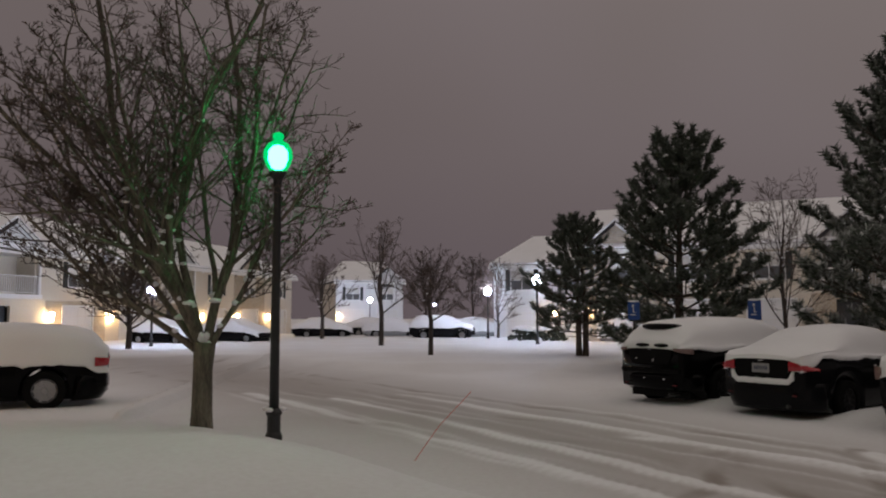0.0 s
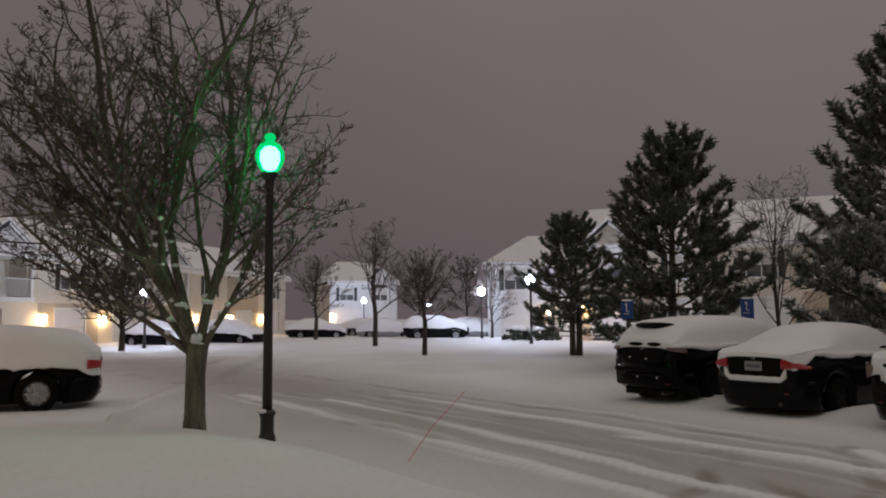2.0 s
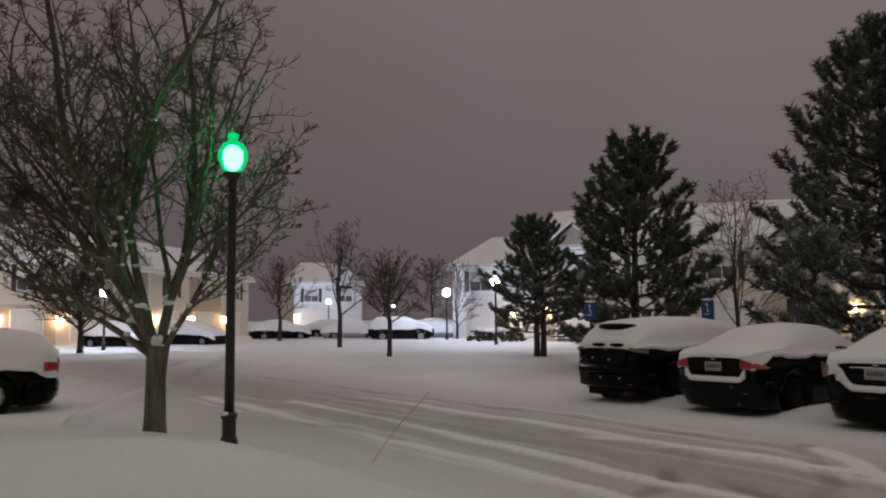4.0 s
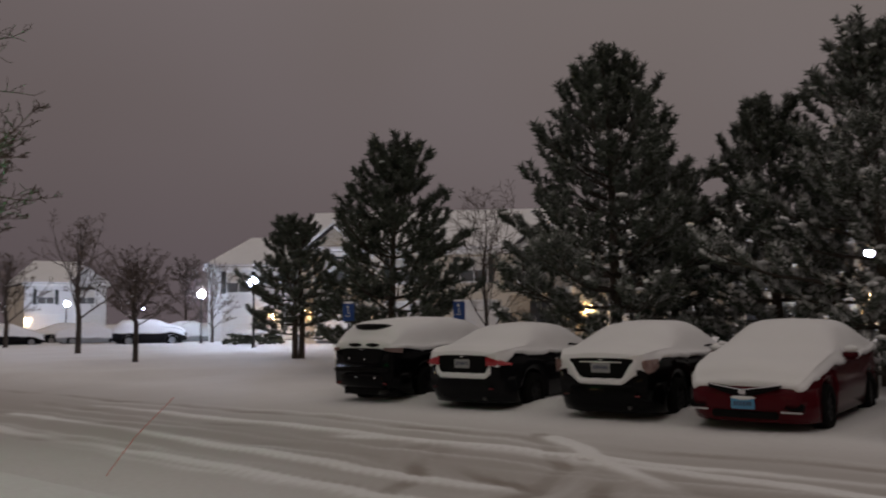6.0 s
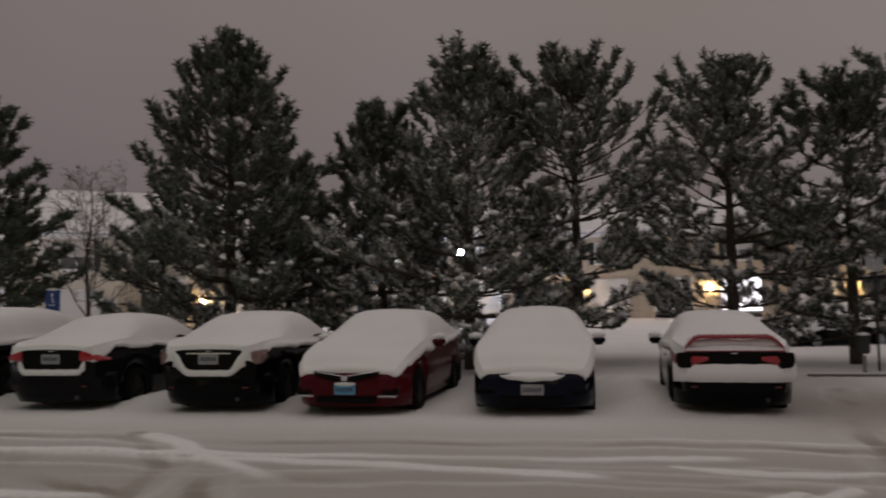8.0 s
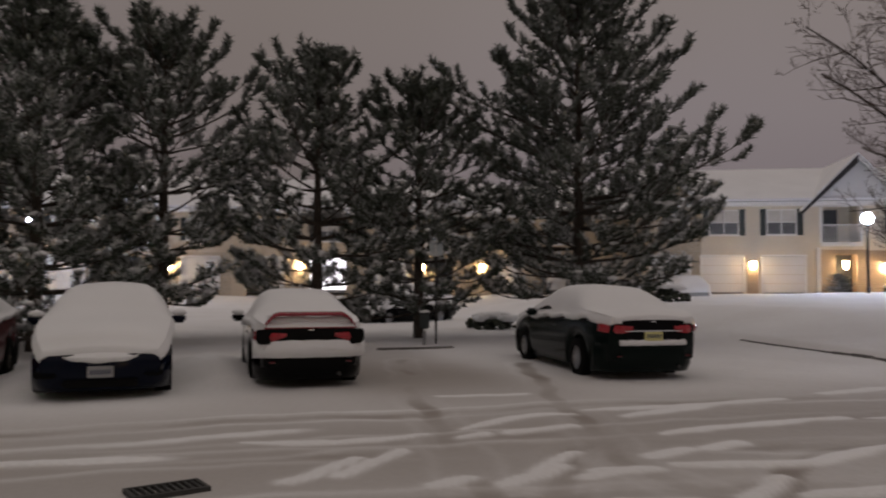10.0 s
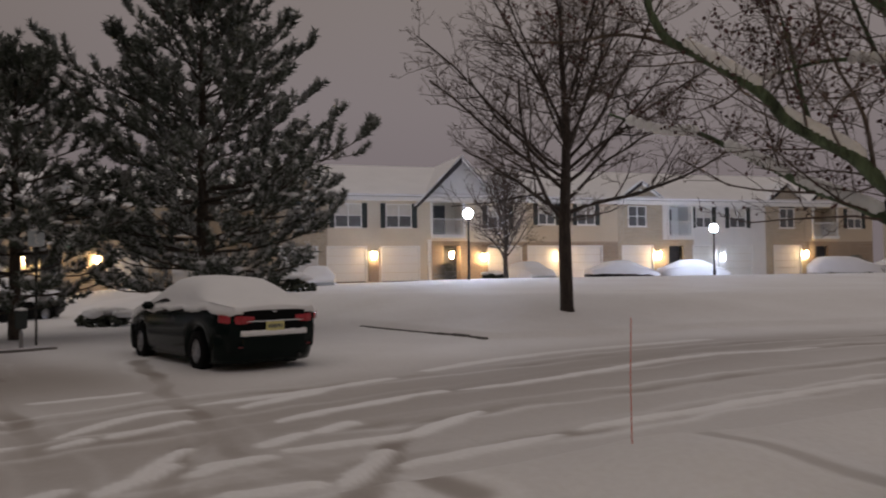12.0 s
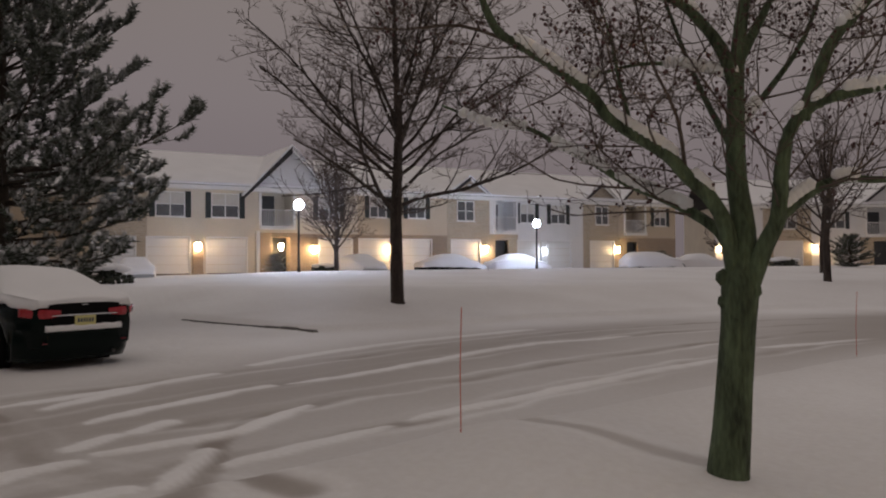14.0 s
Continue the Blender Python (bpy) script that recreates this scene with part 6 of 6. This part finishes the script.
plain_row((8.2, 48.2), (0.92, -0.39), 0.4, 7, 5.2, 8.2, "cream apartment terrace behind the pines", 4.2, CREAM, STONE, (0,), (0, 4), (3, 6), 0.0)
plain_row((38.2, 51.0), (0.42, -0.91), 0.95, 13, 5.4, 8.1, "tan apartment terrace behind the row of pines", 4.3, TAN, STONE, (2, 8), (1, 3, 5, 7, 9, 10), (4, 9), 0.0, single=(7,))
plain_row((56.5, -52), (-0.45, -0.9), 1.0, 7, 5.4, 8.1, "pale apartment terrace at the end of the lawn", 4.3, WHITE_SIDING, STONE, (1, 4), (0, 2, 4, 6), (3,), 0.0)

# ---- small things ----
def stake(x, y, h, label="thin orange snow-marker stake stuck in the lawn edge"):
    g = Geo().tube([V(0, 0, -0.2), V(0.01, 0, h * 0.5), V(-0.02, 0.0, h)], [0.0048, 0.0048, 0.004], 6)
    ob = part("marker_stake", g, STAKE)
    ob.matrix_basis = Matrix.Translation((x, y, H(x, y)))
    return tagged(ob, label, "marker stake", "snow-marker stakes")


stake(5.77, -2.67, 0.93)
stake(9.0, -10.9, 1.0)
g = Geo().tube([V(0, 0, -0.1), V(0.35, 0.35, 0.35), V(0.75, 0.75, 0.72)], [0.0045, 0.0045, 0.004], 6)
ob = part("marker_stake", g, STAKE)
ob.matrix_basis = Matrix.Translation((-0.65, 9.1, H(-0.65, 9.1)))
tagged(ob, "thin reddish stake leaning over the road edge", "marker stake", "snow-marker stakes")


def sign_post(x, y, az, face, label, h=2.0, w=0.3, hh=0.45, box=False):
    ob = thing("sign_post", pose(x, y, H(x, y), 0, 0, -az), label, "sign", "parking signs")
    part("post", Geo().box(-0.025, -0.025, -0.2, 0.025, 0.025, h, 0.005), BLACK_METAL, ob)
    pl = part("plate", Geo().box(-w / 2, -0.045, h - hh, w / 2, -0.032, h + 0.02, 0.004), face, ob)
    part("symbol", Geo().lathe([(0.001, 0), (0.03, 0.0), (0.03, 0.004), (0.001, 0.004)], 10), TRIM, pl, at=pose(-0.02, -0.046, h - 0.08, 90))
    part("symbol", Geo().box(-0.02, -0.05, h - 0.26, 0.0, -0.0455, h - 0.12).box(0.0, -0.05, h - 0.26, 0.05, -0.0455, h - 0.245).box(-0.09, -0.05, h - 0.33, 0.05, -0.0455, h - 0.31), TRIM, pl)
    part("cap_snow", Geo().blob((0, -0.03, h + 0.035), (w / 2, 0.04, 0.03), 8), SNOW, ob, smooth=True)
    return ob


sign_post(4.75, 20.9, 12, SIGN_BLUE, "blue accessible-parking sign on a steel post")
sign_post(7.25, 19.2, 20, SIGN_BLUE, "blue accessible-parking sign on a steel post")
sign_post(19.3, 5.15, 75, SIGN_GREY, "pale sign on a post by the pines", 2.5, 0.34, 0.32)


def waste_station(x, y):
    ob = thing("waste_bin", pose(x, y, H(x, y), 0, 0, -75), "small dark green waste bin with a snow cap", "bin")
    part("body", Geo().box(-0.12, -0.11, 0.40, 0.12, 0.11, 0.80, 0.03), SHUTTER, ob)
    part("stand", Geo().box(-0.04, -0.04, -0.1, 0.04, 0.04, 0.36), STEEL, ob)
    part("snow_cap", Geo().blob((0, 0, 0.81), (0.13, 0.12, 0.05), 10), SNOW, ob, smooth=True)


waste_station(18.6, 5.25)

# parking stop at the empty bay's end
ps = thing("parking_stop", on_ground(17.6, 5.17, 147), "long low concrete parking stop dusted with snow", "parking stop")
part("block", Geo().box(-0.9, -0.08, -0.05, 0.9, 0.08, 0.07, 0.02), CONCRETE, ps)
part("snow_cap", Geo().box(-0.86, -0.06, 0.071, 0.75, 0.075, 0.10, 0.014), SNOW, ps, smooth=True)

# kerb stones that show at the island's edge
kerb = thing("kerb", Matrix(), "concrete kerb of the lawn island, partly bare of snow", "kerb", kind="structure")
for k in range(9):
    t = k / 9
    a, b = Vector((22.6, -2.35)).lerp(Vector((17.3, -4.6)), t), Vector((22.6, -2.35)).lerp(Vector((17.3, -4.6)), t + 1 / 9)
    c = (a + b) / 2
    part("kerb_stone", Geo().box(-0.317, -0.06, -0.1, 0.317, 0.06, 0.09, 0.02), CONCRETE, kerb, at=pose(c.x, c.y, H(c.x, c.y) - 0.068, 0, 0, math.degrees(math.atan2((b - a).y, (b - a).x))))

# drain grate in the gutter
dg = thing("drain_grate", pose(5.30, 3.42, H(5.30, 3.42) + 0.02, 0, 0, -40) @ Matrix.Scale(0.76, 4), "black cast-iron drain grate in the gutter", "drain grate")
g = Geo().box(-0.36, -0.2, -0.03, 0.36, -0.16, 0.02).box(-0.36, 0.16, -0.03, 0.36, 0.2, 0.02).box(-0.36, -0.16, -0.03, -0.32, 0.16, 0.02).box(0.32, -0.16, -0.03, 0.36, 0.16, 0.02)
part("rim", g, IRON, dg)
for k in range(9):
    part("bar", Geo().box(-0.29 + k * 0.07, -0.16, -0.02, -0.265 + k * 0.07, 0.16, 0.015), IRON, dg)
part("well", Geo().box(-0.32, -0.16, -0.06, 0.32, 0.16, -0.035), PLASTIC, dg)


def shrub(x, y, w, h, seed, label="low hedge shrub with a thick snow cap"):
    r = random.Random(seed)
    ob = thing("shrub", Matrix.Translation((x, y, H(x, y))), label, "shrub", "snow-capped shrubs")
    g, s = Geo(), Geo()
    for k in range(120):
        a, q = r.uniform(0, 6.28), math.sqrt(r.random())
        z = r.uniform(0.02, 0.8) * h
        k2 = math.sqrt(max(0.05, 1 - (z / h) ** 2))
        g.blob((math.cos(a) * q * w * k2, math.sin(a) * q * w * k2, z), (0.12, 0.12, 0.08), 5)
    for k in range(24):
        a, q = r.uniform(0, 6.28), math.sqrt(r.random()) * 0.8
        s.blob((math.cos(a) * q * w, math.sin(a) * q * w, h * (0.92 - 0.35 * q * q)), (w * 0.3, w * 0.3, 0.12), 8)
    part("leaves", g, SHRUB, ob)
    part("snow_cap", s, SNOW, ob, smooth=True)


for k, (x, y, w, h) in enumerate(((4.9, 50, 1.1, 0.9), (6.4, 49, 1.0, 0.9), (1.8, 70, 1.2, 1.0), (26, 5.0, 0.9, 0.5), (34, -0.5, 1.2, 0.8), (50.0, -13.7, 0.9, 0.6), (49.5, -16.6, 1.0, 0.8), (50.3, -27.5, 0.9, 0.7), (50.8, -40, 1.0, 0.7), (45, -48, 1.2, 0.8), (8.8, 27.5, 0.9, 0.8))):
    shrub(x, y, w, h, 90 + k)

# an unseen house added at the camera's back to shade the lawn, with the porch lanterns that glint on the cars
back = thing("unseen_building", Matrix.Translation((-2.2, 1.2, 0)), "plain unseen house added to shade the near lawn", "house", kind="structure")
part("wall", Geo().box(-13, -11, -0.3, 0, 0, 6.4), CREAM, back)
part("roof", Geo().prism([(-13.4, 6.4), (0.4, 6.4), (-6.5, 8.6)], -11.4, 0.4), SHINGLE, back)
# unseen wing, added to keep sky and lantern light off the mound
part("shading_wing_wall", Geo().box(-15, 0.004, -0.3, -6.6, 7.6, 5.4), CREAM, back)
part("shading_wing_roof", Geo().prism([(-15.4, 5.4), (-6.2, 5.4), (-10.8, 7.2)], 0.41, 7.9), SHINGLE, back)
for x, y, m in ((-8.2, 7.84, LANTERN), (0.22, -4.5, PORCH)):
    part("porch_lantern", Geo().lathe([(0.05, 2.0), (0.10, 2.06), (0.12, 2.22), (0.08, 2.28)], 10, x, y), m, back)
